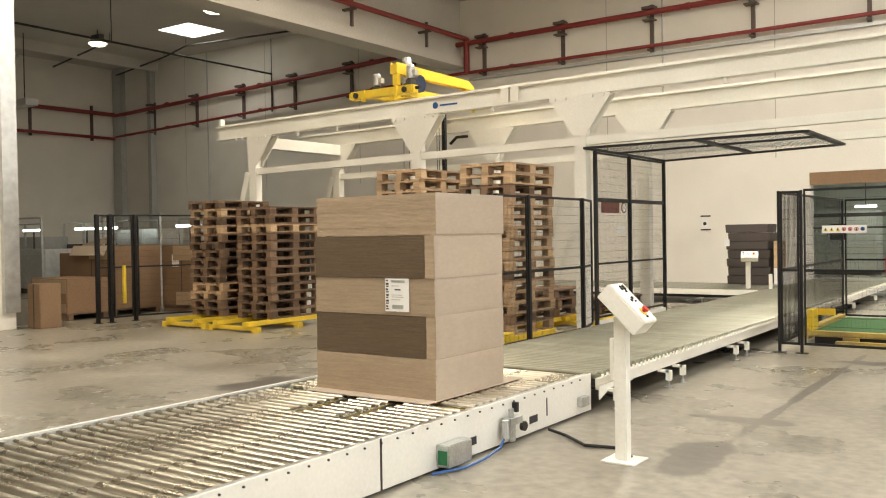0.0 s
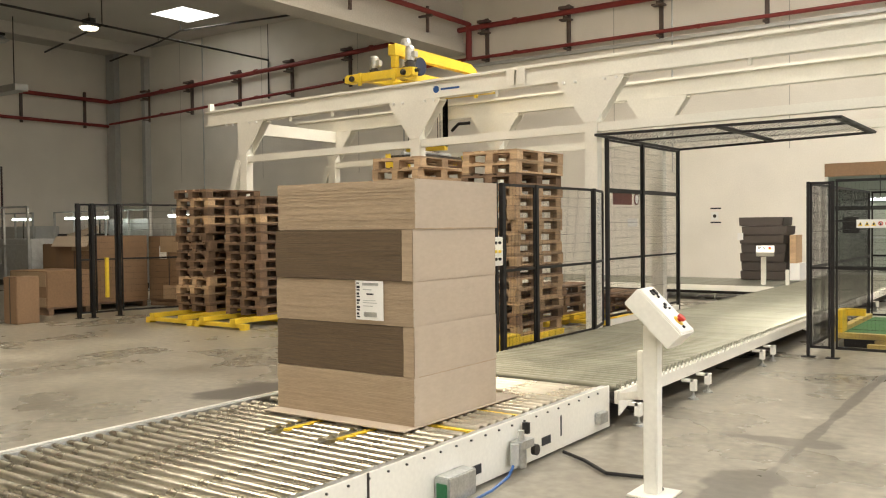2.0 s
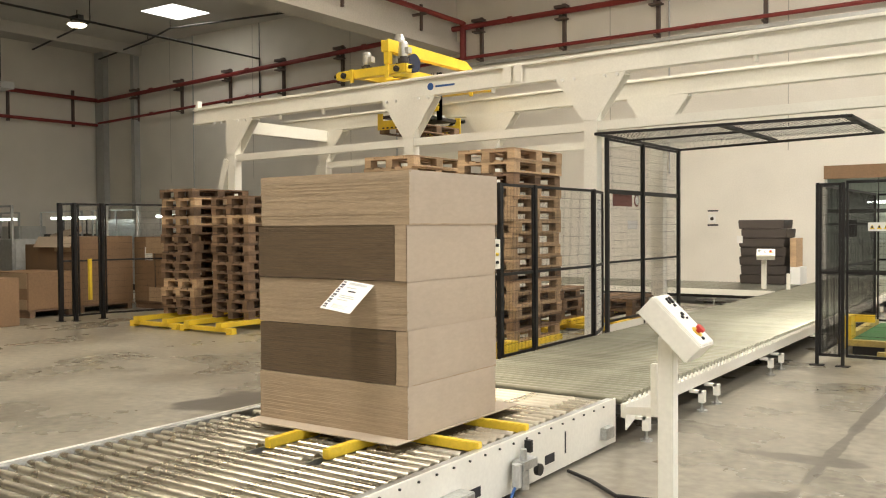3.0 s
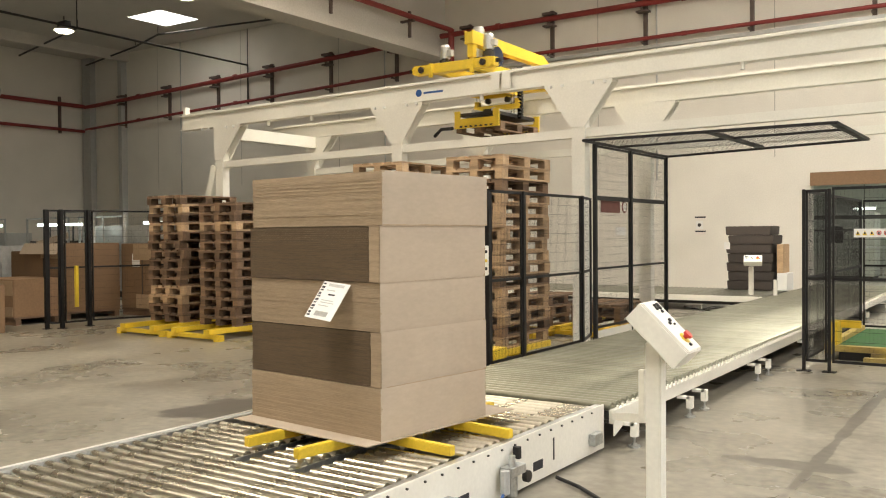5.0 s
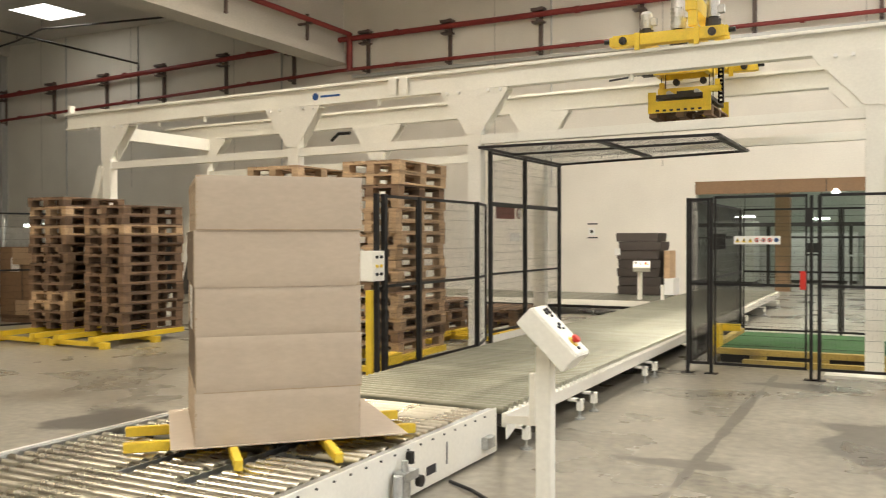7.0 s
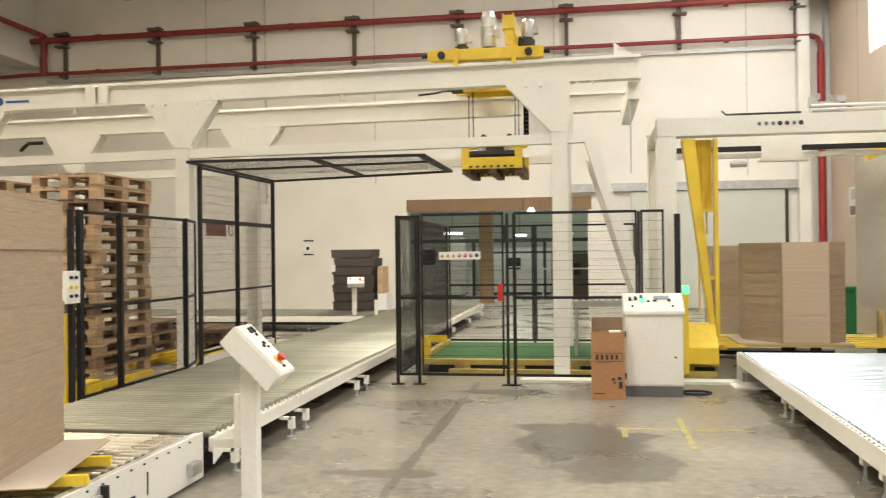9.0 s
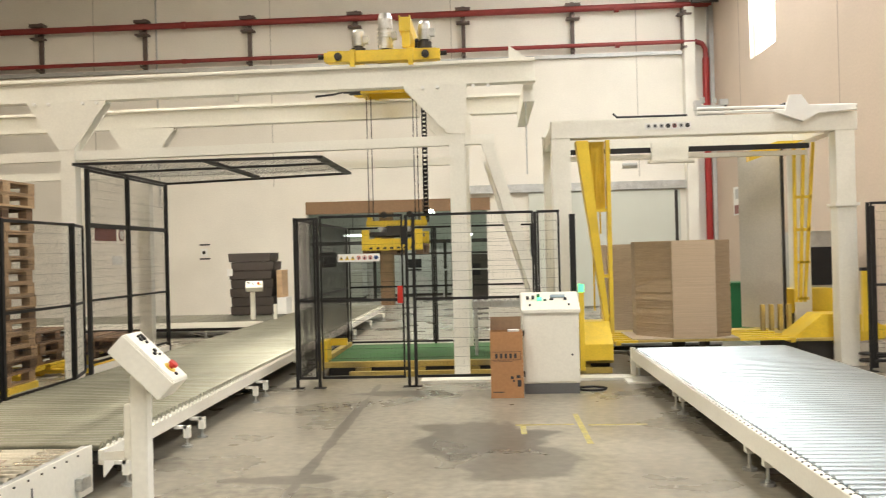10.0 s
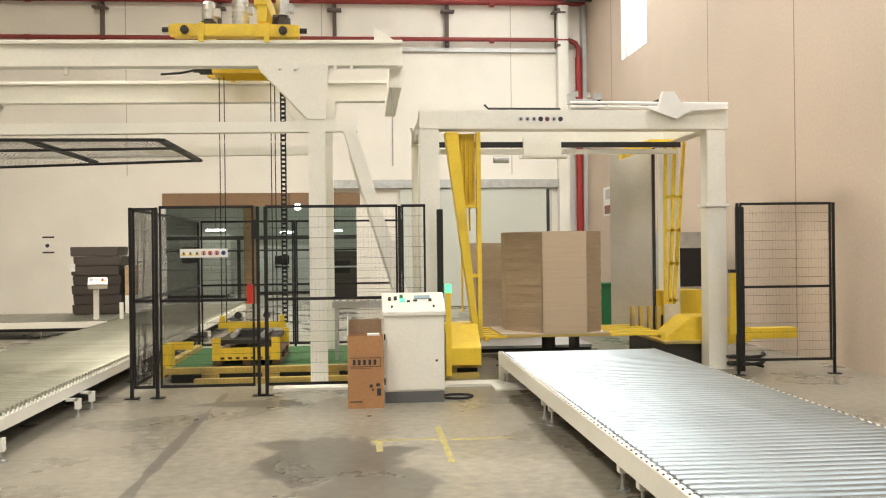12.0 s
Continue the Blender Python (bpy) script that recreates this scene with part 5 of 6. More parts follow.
part("flap", Geo().bar((0.06, 9.69, 0.70), (0.06, 9.72, 0.84), 0.33, 0.005), CRATE, ctn)
part("offcuts", Geo().cbox((0.14, 9.58, 0.66), (0.12, 0.14, 0.10), pose(0, 0, 0)), PAPER, ctn)
for x0, x1, z0, z1 in [(-0.09, 0.21, 0.485, 0.49), (-0.09, 0.21, 0.40, 0.405), (0.205, 0.21, 0.40, 0.49)] + [(-0.06 + k * 0.05, -0.035 + k * 0.05, 0.42, 0.47) for k in range(5)] + [(-0.08, 0.12, 0.385, 0.388), (0.10, 0.13, 0.20, 0.23), (0.16, 0.2, 0.21, 0.24), (0.12, 0.14, 0.17, 0.19), (0.17, 0.21, 0.12, 0.19), (-0.09, 0.03, 0.06, 0.07)]:
    part("print_bar", Geo().box(x0, x1, 9.4472, 9.4495, z0, z1), INK, bx)
# small roller table behind the console
rt = thing("roller_rack", (0.1, 12.3, 0), "small grey roller rack on thin legs", "conveyor")
for y in (12.1, 12.5):
    part("rail", Geo().box(-0.35, 0.55, y - 0.015, y + 0.015, 0.80, 0.88), GALV, rt)
for k in range(10):
    part("roller", Geo().tube((-0.30 + k * 0.09, 12.12, 0.86), (-0.30 + k * 0.09, 12.48, 0.86), 0.03, 10), MOTOR, rt)
for x in (-0.3, 0.5):
    for y in (12.1, 12.5):
        part("leg", Geo().box(x - 0.02, x + 0.02, y - 0.02, y + 0.02, 0.15, 0.80), GALV, rt)
# yellow and green lift bed inside the cell
bed = thing("pallet_lift_bed", (-0.6, 12.6, 0), "low pallet conveyor bed with green belt and yellow frame", "conveyor")
part("belt", Geo().box(-2.25, 1.45, 11.55, 13.8, 0.10, 0.15), GREENMAT, bed, "worn green belt")
# dirty rails; their dull yellow also carries the shade inside the cell
part("front_rail", Geo().box(-2.28, 1.45, 11.42, 11.54, 0.10, 0.17), YELLOW_WORN_SHADED, bed, bevel=0.004)
part("lower_rail", Geo().box(-1.9, 1.40, 11.20, 11.30, 0.0, 0.07), YELLOW_WORN_SHADED, bed, bevel=0.004)
part("under_frame", Geo().box(-2.1, 1.4, 11.6, 13.7, 0.0, 0.098), DARK, bed)
part("left_rail", Geo().box(-2.36, -2.27, 11.42, 13.8, 0.06, 0.20), YELLOW_WORN_SHADED, bed, bevel=0.004)
part("bumper_bracket", Geo().box(-2.30, -2.22, 11.45, 11.75, 0.17, 0.45).box(-2.30, -2.0, 11.70, 11.75, 0.36, 0.45), YELLOW, bed, bevel=0.004)
# black strip stands in for the shade under the front rail
part("black_gap", Geo().box(-2.2, 1.4, 11.44, 11.52, 0.0, 0.099), BLACK, bed, "black strip for the shaded gap under the front rail")
for x in (-1.75, -1.05, -0.35, 0.35, 1.05):
    part("rail_block", Geo().box(x - 0.10, x + 0.10, 11.40, 11.438, 0.03, 0.10), YELLOW_WORN_SHADED, bed, bevel=0.003)
part("white_sill", Geo().box(-0.95, 1.6, 10.62, 10.9, 0.0, 0.03), WHITE, bed)


# ---- wall services, roof beams, lamps ----
def sag(x):
    """The wall pipes fall gently beyond the roof beam."""
    return min(0.0, (x + 16.5) * 0.033)


for name, z, r, x1 in (("fire_pipe", 7.97, 0.085, RIGHT - 0.05), ("fire_pipe", 6.98, 0.055, 5.55)):
    p = thing(name, (-10, BACK - 0.25, z), "long dark red fire-water pipe along the hall wall", "pipe", "red fire pipes")
    g = Geo().path([(LEFT + 0.3, BACK - 0.25, z + sag(LEFT)), (-16.5, BACK - 0.25, z), (x1, BACK - 0.25, z + 0.06)], r, 14)
    part("run", g, REDPIPE, p, smooth=True)
    for k in range(7):
        x = LEFT + 4 + k * 5.9
        part("coupling", Geo().tube((x, BACK - 0.25, z + sag(x) + 0.02), (x + 0.12, BACK - 0.25, z + sag(x) + 0.02), r * 1.25, 12), REDPIPE, p, smooth=True)
    if r < 0.06:
        part("bend", Geo().path([(5.55, BACK - 0.25, z + 0.04), (5.70, BACK - 0.25, z - 0.02), (5.78, BACK - 0.25, z - 0.16), (5.78, BACK - 0.25, z - 0.4)], 0.07, 12), REDPIPE, p, smooth=True)
        part("riser", Geo().tube((5.78, BACK - 0.25, 0), (5.78, BACK - 0.25, z - 0.4), 0.09, 14), RISER, p, smooth=True)
k = 0
x = -0.66 - 2.95 * 11
while x < 5.5:
    b = thing("pipe_bracket", (x, BACK, 7.6), "brown steel channel bracket holding wall pipes", "bracket", "pipe brackets")
    q = sag(x)
    part("channel", Geo().box(x - 0.05, x + 0.05, BACK - 0.10, BACK, 6.80 + q, 8.25 + q), BRACKET, b)
    for za, zb_ in ((7.785, 7.86), (6.86, 6.91)):
        part("arm", Geo().box(x - 0.04, x + 0.04, BACK - 0.35, BACK - 0.10, za + q, zb_ + q), BRACKET, b)
    for w_, za, zb_ in ((0.20, 8.08, 8.16), (0.18, 7.74, 7.784)):
        part("clamp", Geo().box(x - w_, x + w_, BACK - 0.36, BACK - 0.101, za + q, zb_ + q), BRACKET, b)
    x += 2.95
lw = thing("fire_pipe", (LEFT + 0.25, 12, 7.5), "dark red fire-water pipes along the dim bay's wall", "pipe", "red fire pipes")
for z, r in ((7.36, 0.09), (6.25, 0.07)):
    part("run", Geo().tube((LEFT + 0.25, -4, z), (LEFT + 0.25, BACK - 0.3, z), r, 10), REDPIPE, lw, smooth=True)
for j in range(8):
    y = 2.2 + j * 2.95
    part("channel", Geo().box(LEFT, LEFT + 0.1, y - 0.05, y + 0.05, 6.1, 7.7), BRACKET, lw)
solid("cable_tray", Geo().box(-16, 5.2, BACK - 0.12, BACK, 6.74, 6.83), MOTOR, "long galvanised cable tray along the hall wall", "cable tray")
for x in (-9.2, -18.9, -29.5):
    solid("wall_conduit", Geo().tube((x, BACK - 0.03, 3.0), (x, BACK - 0.03, CEIL), 0.025, 8), MOTOR, "thin grey conduit running up the wall", "conduit", "wall conduits")
for x, w in ((-33.2, 0.12), (-35.6, 0.30)):
    solid("downpipe", Geo().box(x - w, x + w, BACK - 0.28, BACK, 0, CEIL), MOTOR, "grey downpipe in the far hall corner", "pipe", "downpipes")
solid("corner_duct", Geo().box(5.22, 5.50, BACK - 0.30, BACK, 0, CEIL), WHITE, "white vertical duct beside the red riser", "duct")
solid("corner_duct", Geo().box(5.88, 5.99, BACK - 0.3, BACK, 0, CEIL), MOTOR, "grey vertical duct in the corner", "duct")

# deep roof beam on a column, and roof ribs
BX0, BX1 = -16.95, -16.15
beam = thing("beam_main", (-16.8, 12, 8), "deep pale precast concrete roof beam", "beam", kind="structure")
part("web", Geo().box(BX0 + 0.25, BX1 - 0.25, FRONT, BACK, 7.51, CEIL), ROOF, beam)
part("lower_flange", Geo().box(BX0, BX1, FRONT, BACK, 7.20, 7.509), ROOF, beam)
bp = thing("fire_pipe", (-16.05, 14, 8.3), "dark red fire-water pipe hung along the roof beam", "pipe", "red fire pipes")
part("run", Geo().tube((-16.0, FRONT, 8.12), (-16.0, BACK - 0.25, 8.12), 0.08, 12), REDPIPE, bp, smooth=True)
part("drop", Geo().tube((-16.0, BACK - 0.25, 6.95), (-16.0, BACK - 0.25, 8.14), 0.10, 12), REDPIPE, bp, smooth=True)
part("side_run", Geo().path([(-15.95, 17.0, 8.12), (-15.95, 17.0, 8.75), (-12.5, 17.6, 9.3)], 0.05, 8), REDPIPE, bp)
for j in range(9):
    y = FRONT + 2 + j * 3.6
    part("hanger", Geo().box(-16.12, -16.05, y - 0.04, y + 0.04, 7.51, 8.3).box(-16.4, -15.92, y - 0.05, y + 0.05, 7.98, 8.04), BRACKET, bp)
for x in (-33, -22.4, -13.4, -8.2, -1.0, 5.2):
    solid("roof_rib", Geo().prism([(x - 0.16, CEIL), (x - 0.08, CEIL - 0.42), (x + 0.08, CEIL - 0.42), (x + 0.16, CEIL)], FRONT, BACK, "y"), ROOF, "pale precast rib under the roof", "rib", "roof ribs", kind="structure")
for run in ([(-25.3, 16.7, 8.1), (-25.55, BACK - 0.06, 8.1), (-25.55, BACK - 0.06, 6.6)], [(-29.5, 19.5, 9.2), (-35.9, 21.0, 9.2)],
            [(-17.2, 23.2, 9.2), (-23.1, 22.7, 9.2), (-28.0, 21.9, 9.2), (-30.5, 22.75, 9.2), (-35.8, 24.0, 9.2), (-35.8, 24.0, 8.4)], [(-25.3, 16.7, 8.1), (-25.0, 4.0, 8.1)], [(-35.9, 14.0, 9.2), (-24.0, 11.5, 9.2), (-17.2, 12.0, 9.2)]):
    g = Geo().path(run, 0.038)
    for p in run[:-1]:
        g.tube(p, (p[0], p[1], CEIL), 0.015, 6)
    solid("roof_conduit", g, DARK, "dark conduit hung under the roof of the dim bay", "conduit", "roof conduits")
LAMPS = [(-29.4, 18.9), (-22.2, 18.4), (-34.0, 18.0), (-29.4, 8.0)]
for k, (x, y) in enumerate(LAMPS):
    t = thing("bay_lamp", (x, y, 9.0), "dome bay lamp hung under the roof", "lamp", "bay lamps")
    part("gear_box", Geo().cbox((x, y, 9.22), (0.5, 0.22, 0.16)), DARK, t)
    part("stem", Geo().tube((x, y, 9.28), (x, y, CEIL), 0.02, 6), DARK, t)
    part("reflector", Geo().tube((x, y, 8.98), (x, y, 9.14), 0.36, 18, 0.14), GALV, t)
    part("bulb", Geo().tube((x, y, 8.90), (x, y, 8.975), 0.24, 16, 0.34), LAMP_ON if k in (0, 1) else MOTOR, t, "glowing lamp glass" if k in (0, 1) else "unlit lamp glass")

# glazing
# glowing panels for the added, unseen skylights
for k, (x, y) in enumerate(UNSEEN_SKYLIGHTS):
    solid("skylight_%d" % (k + 1), Geo().box(x - SKY_SX / 2, x + SKY_SX / 2, y - SKY_SY / 2, y + SKY_SY / 2, CEIL + 0.25, CEIL + 0.28), SKYGLOW, "milky roof skylight panel added out of view", "skylight", kind="structure")
solid("skylight_8", Geo().box(-27.7, -25.9, 20.35, 22.05, CEIL + 0.0, CEIL + 0.03), SKYGLOW, "milky roof skylight panel added out of view in the dim bay", "skylight", kind="structure")
w1 = thing("window_1", (RIGHT, 19.2, 7), "tall bright window high in the tan wall", "window", kind="structure")
part("pane", Geo().box(RIGHT + 0.2, RIGHT + 0.22, WIN[0], WIN[1], WIN[2], WIN[3]), SKYGLOW, w1)
part("window_frame", Geo().box(RIGHT + 0.12, RIGHT + 0.19, WIN[0], WIN[0] + 0.06, WIN[2], WIN[3]).box(RIGHT + 0.12, RIGHT + 0.19, WIN[1] - 0.06, WIN[1], WIN[2], WIN[3]).box(RIGHT + 0.12, RIGHT + 0.19, WIN[0], WIN[1], WIN[2], WIN[2] + 0.06), WHITE, w1)
for y in (9.5, 12.6, 15.66, 21.6):
    solid("panel_joint", Geo().box(RIGHT - 0.003, RIGHT + 0.0, y - 0.01, y + 0.01, 0, CEIL), mat("joint_grey", (0.30, 0.24, 0.19), 0.9, vary=0.1), "thin dark joint between precast wall panels", "joint", "wall panel joints", kind="structure")

# sliding door in the back wall
sd = thing("door_1", (2.5, BACK, 0), "pale grey sliding fire door under a long rail", "door", kind="structure")
part("rail", Geo().box(-0.9, 5.42, BACK - 0.16, BACK - 0.02, 3.14, 3.36), GALV, sd)
part("leaf", Geo().box(1.0, 5.05, BACK - 0.10, BACK - 0.03, 0.02, 3.12), mat("door_paint", (0.60, 0.62, 0.55), 0.45, vary=0.05, scale=1.0), sd, bevel=0.004)
part("jamb", Geo().box(5.25, 5.42, BACK - 0.14, BACK - 0.005, 0, 3.13), WHITE, sd)
part("edge_bar", Geo().box(4.9, 4.98, BACK - 0.13, BACK - 0.10, 0.05, 3.1), DARK, sd)
ws = thing("wall_sign", (-8.0, BACK, 1.9), "small paper notice between two black bars", "sign")
part("sheet", Geo().box(-8.1, -7.9, BACK - 0.012, BACK, 1.62, 1.84), PAPER, ws)
for z in (1.945, 1.555):
    part("bar", Geo().box(-8.12, -7.83, BACK - 0.014, BACK, z - 0.02, z + 0.02), INK, ws)
part("print", Geo().tube((-8.0, BACK - 0.012, 1.73), (-8.0, BACK - 0.014, 1.73), 0.05, 12), DARK, ws)
fs = thing("wall_sign", (RIGHT, 21.9, 2.6), "white and red fire notice on the tan wall", "sign")
part("sheet", Geo().box(RIGHT - 0.012, RIGHT, 21.4, 22.4, 2.3, 3.0), PAPER, fs)
part("red_field", Geo().box(RIGHT - 0.016, RIGHT - 0.0125, 21.5, 22.3, 2.34, 2.55), FADED, fs)
part("print", Geo().box(RIGHT - 0.016, RIGHT - 0.0125, 21.6, 22.2, 2.70, 2.94), MOTOR, fs)

# board band and strip curtain in the passage, and the next hall
band = thing("board_screen", (-2.6, BACK, 2.9), "brown board screen across the top of the passage", "screen")
part("board", Geo().box(OPEN[0] - 0.02, OPEN[1] + 0.1, BACK - 0.05, BACK - 0.02, 2.70, 3.04), CRATE, band)
part("joint", Geo().box(-1.9, -1.88, BACK - 0.056, BACK - 0.0505, 2.70, 3.04), DARK, band)
cur = thing("strip_curtain", (-2.6, BACK + 0.15, 0), "clear greenish plastic strip curtain in the passage", "curtain")
for j in range(24):
    xa = OPEN[0] + 0.02 + j * 0.204
    if -4.7 < xa < -3.3:
        continue
    o = part("strip", Geo().box(xa, xa + 0.198, BACK + 0.14 + 0.006 * (j % 2), BACK + 0.143 + 0.006 * (j % 2), 0.45 if j % 5 else 0.9, 2.98), CURTAIN, cur)
    o.visible_shadow = False
g = Geo().box(-14, -13.7, BACK + 0.3, 40, 0, 6).box(8, 8.3, BACK + 0.3, 40, 0, 6).box(-14, 8.3, 40, 40.3, 0, 6)
solid("wall_next_hall", g, FARWALL, "pale green wall of the next hall", "wall", kind="structure")
solid("ceiling_next_hall", Geo().box(-14, 8.3, BACK + 0.3, 40.3, 6, 6.2), ROOF, "pale ceiling of the next hall", "ceiling", kind="structure")
for j in range(6):
    y, x = 26.5 + 2.2 * j, -6.5 + 1.4 * (j % 3)
    t = thing("tube_lamp", (x + 2, y, 4.6), "lit fluorescent tube lamp in the next hall", "lamp", "tube lamps")
    part("tube", Geo().tube((x, y, 4.6), (x + 4.5, y, 4.6), 0.05, 8), TUBE_ON, t)
    part("housing", Geo().box(x, x + 4.5, y - 0.08, y + 0.08, 4.66, 4.74), WHITE, t)
    part("rod", Geo().tube((x + 1, y, 4.74), (x + 1, y, 6), 0.01, 6).tube((x + 3.5, y, 4.74), (x + 3.5, y, 6), 0.01, 6), GALV, t)
solid("boarded_pillar", Geo().box(-3.45, -3.05, 27.0, 27.4, 0, 6), CRATE, "brown boarded pillar in the next hall", "pillar", at=(0, 0, 0))
for j, (x, y, w, h, m) in enumerate(((-5.6, 31, 2.2, 2.1, FARWALL), (-2.8, 33, 2.6, 1.7, MOTOR), (-0.6, 29, 1.2, 1.5, BLACKBOX), (1.2, 30, 1.2, 2.0, GALV))):
    t = thing("far_machine", (x, y, 0), "boxy machine standing in the next hall", "machine", "machines in the next hall")
    part("body", Geo().box(x - w / 2, x + w / 2, y - 0.6, y + 0.6, 0.1, h), m, t, bevel=0.02)
    part("base", Geo().box(x - w / 2 + 0.05, x + w / 2 - 0.05, y - 0.55, y + 0.55, 0, 0.098), DARK, t)
    part("screen", Geo().box(x - 0.3, x + 0.2, y - 0.615, y - 0.605, h * 0.55, h * 0.8), BLACK, t)
    part("rail", Geo().box(x - w / 2 - 0.4, x + w / 2 + 0.4, y - 0.9, y - 0.85, 1.0, 1.05).box(x - w / 2 - 0.4, x - w / 2 - 0.35, y - 0.9, y - 0.85, 0, 1.0).box(x + w / 2 + 0.35, x + w / 2 + 0.4, y - 0.9, y - 0.85, 0, 1.0), GALV, t)
for x, y, z, w in ((-4.64, 29.4, 2.21, 0.62), (-3.45, 29.4, 1.80, 0.26), (-2.40, 29.4, 2.12, 0.45), (-0.9, 29.2, 2.15, 0.5)):
    t = thing("hanging_lamp", (x, y, z), "lit lamp hung low over machines in the next hall", "lamp", "low hanging lamps")
    part("lamp_tube", Geo().box(x - w / 2, x + w / 2, y - 0.03, y + 0.03, z - 0.03, z + 0.03), TUBE_ON, t, "glowing white tube")
    part("lamp_housing", Geo().box(x - w / 2 - 0.03, x + w / 2 + 0.03, y - 0.06, y + 0.06, z + 0.032, z + 0.08), MOTOR, t)
    part("hanger", Geo().tube((x, y, z + 0.08), (x, y, 6.0), 0.012, 6), DARK, t)
t = thing("bulkhead_lamp", (-1.67, BACK - 0.05, 2.68), "small lit oval lamp on the opening's lintel", "lamp")
part("base", Geo().tube((-1.67, BACK - 0.002, 2.68), (-1.67, BACK - 0.04, 2.68), 0.11, 14), WHITE, t)
part("glass", Geo().tube((-1.67, BACK - 0.042, 2.68), (-1.67, BACK - 0.10, 2.68), 0.09, 14, 0.05), TUBE_ON, t, "glowing lamp glass")
rail = thing("machine_rail", (-3.2, 29.8, 0), "dark steel portal over machines in the next hall", "machine frame")
part("crossbar", Geo().box(-6.6, 0.6, 29.75, 29.85, 1.90, 2.02), DARK, rail)
part("crossbar", Geo().box(-6.6, 0.6, 29.75, 29.85, 1.52, 1.58), DARK, rail)
for x in (-6.5, -4.0, -1.6, 0.5):
    part("upright", Geo().box(x - 0.05, x + 0.05, 29.86, 29.96, 0, 2.02), DARK, rail)
area("next_hall_light", pose(-3.0, 29.0, 5.9), 6.0, 6.0, 380, (0.98, 1.0, 0.93))

# dark crate stack and second control post at the cross conveyor
bs = thing("crate_stack", (-5.2, 19.2, CZ), "stack of dark grey plastic crates on the cross conveyor", "crates")
for j in range(7):
    dx = (0, 0.02, -0.01, 0.015, -0.02, 0.03, -0.03)[j]
    z = CZ + 0.005 + j * 0.19
    part("crate", Geo().prism([(-5.68 + dx, z), (-4.78 + dx, z), (-4.765 + dx, z + 0.186), (-5.695 + dx, z + 0.186)], 18.85, 19.6, "y"), BLACKBOX, bs, bevel=0.012)
part("paper_tag", Geo().box(-5.74, -5.62, 18.82, 18.83, CZ + 0.85, CZ + 1.0), PAPER, bs)
part("white_box", Geo().box(-4.70, -4.50, 18.95, 19.5, CZ + 0.005, CZ + 0.36), PAPER, bs, "small white box beside the crates")
part("wood_slats", Geo().box(-4.70, -4.58, 18.95, 19.5, CZ + 0.362, CZ + 0.95), WOOD, bs, "pale wooden slats beside the crates")
p2 = thing("control_post", (-4.86, 17.6, 0), "cream push-button box tilted on a square steel post", "control panel", "control posts")
part("column", Geo().box(-4.90, -4.82, 17.56, 17.64, 0.0, 0.86), WHITE, p2)
desk(p2, pose(-4.80, 17.50, 0.98, 42, 0, 12), 0.95)
part("stub_post", Geo().box(-4.42, -4.36, 17.5, 17.56, 0, 0.62), WHITE, p2)

# ---- the dim bay on the far side ----
col = thing("column_1", (-14.9, 7.0, 0), "white painted concrete column with a steel corner strip", "column", kind="structure")
part("shaft", Geo().box(-15.35, -14.66, 6.62, 7.25, 0, 7.2), WALL, col, bevel=0.01)
part("corner_strip", Geo().box(-14.655, -14.55, 7.0, 7.27, 0.3, 7.2), GALV, col, "galvanised corner strip")
part("capital", Geo().box(-17.0, -14.7, 6.6, 7.3, 6.75, 7.195), ROOF, col)
ex = thing("fire_extinguisher", (-14.95, 6.5, 1.2), "red fire extinguisher hung on the white column", "extinguisher")
part("cylinder", Geo().tube((-14.90, 6.53, 1.18), (-14.90, 6.53, 1.60), 0.075, 14).tube((-14.90, 6.53, 1.60), (-14.90, 6.53, 1.66), 0.075, 14, 0.03), RED, ex, smooth=True)
part("valve", Geo().cbox((-14.90, 6.53, 1.70), (0.05, 0.12, 0.07)), BLACK, ex)
part("hose", Geo().path([(-14.93, 6.53, 1.70), (-15.08, 6.52, 1.66), (-15.13, 6.52, 1.5), (-15.12, 6.52, 1.3)], 0.014), BLACK, ex)
part("bracket", Geo().box(-14.95, -14.85, 6.6, 6.62, 1.3, 1.5), GALV, ex)
part("band", Geo().tube((-14.90, 6.53, 1.32), (-14.90, 6.53, 1.40), 0.0765, 14), PAPER, ex)
s1 = thing("extinguisher_sign", (-14.9, 6.61, 2.1), "red and white fire extinguisher sign", "sign")
part("plate", Geo().box(-15.02, -14.78, 6.605, 6.62, 2.0, 2.22), RED, s1)
part("symbol", Geo().box(-14.95, -14.85, 6.60, 6.6045, 2.03, 2.18), PAPER, s1)
for o in (col, ex, s1):
    o.location.x += 0.28
for z, m in ((2.92, MOTOR), (2.78, YELLOW)):
    sgn = thing("small_sign", (-14.9, 6.61, z), "tiny round warning sign on the column", "sign", "small column signs")
    part("plate", Geo().box(-14.97, -14.85, 6.608, 6.62, z - 0.055, z + 0.055), PAPER, sgn)
    part("disc", Geo().tube((-14.91, 6.607, z), (-14.91, 6.604, z), 0.04, 12), m, sgn)
    sgn.location.x += 0.28


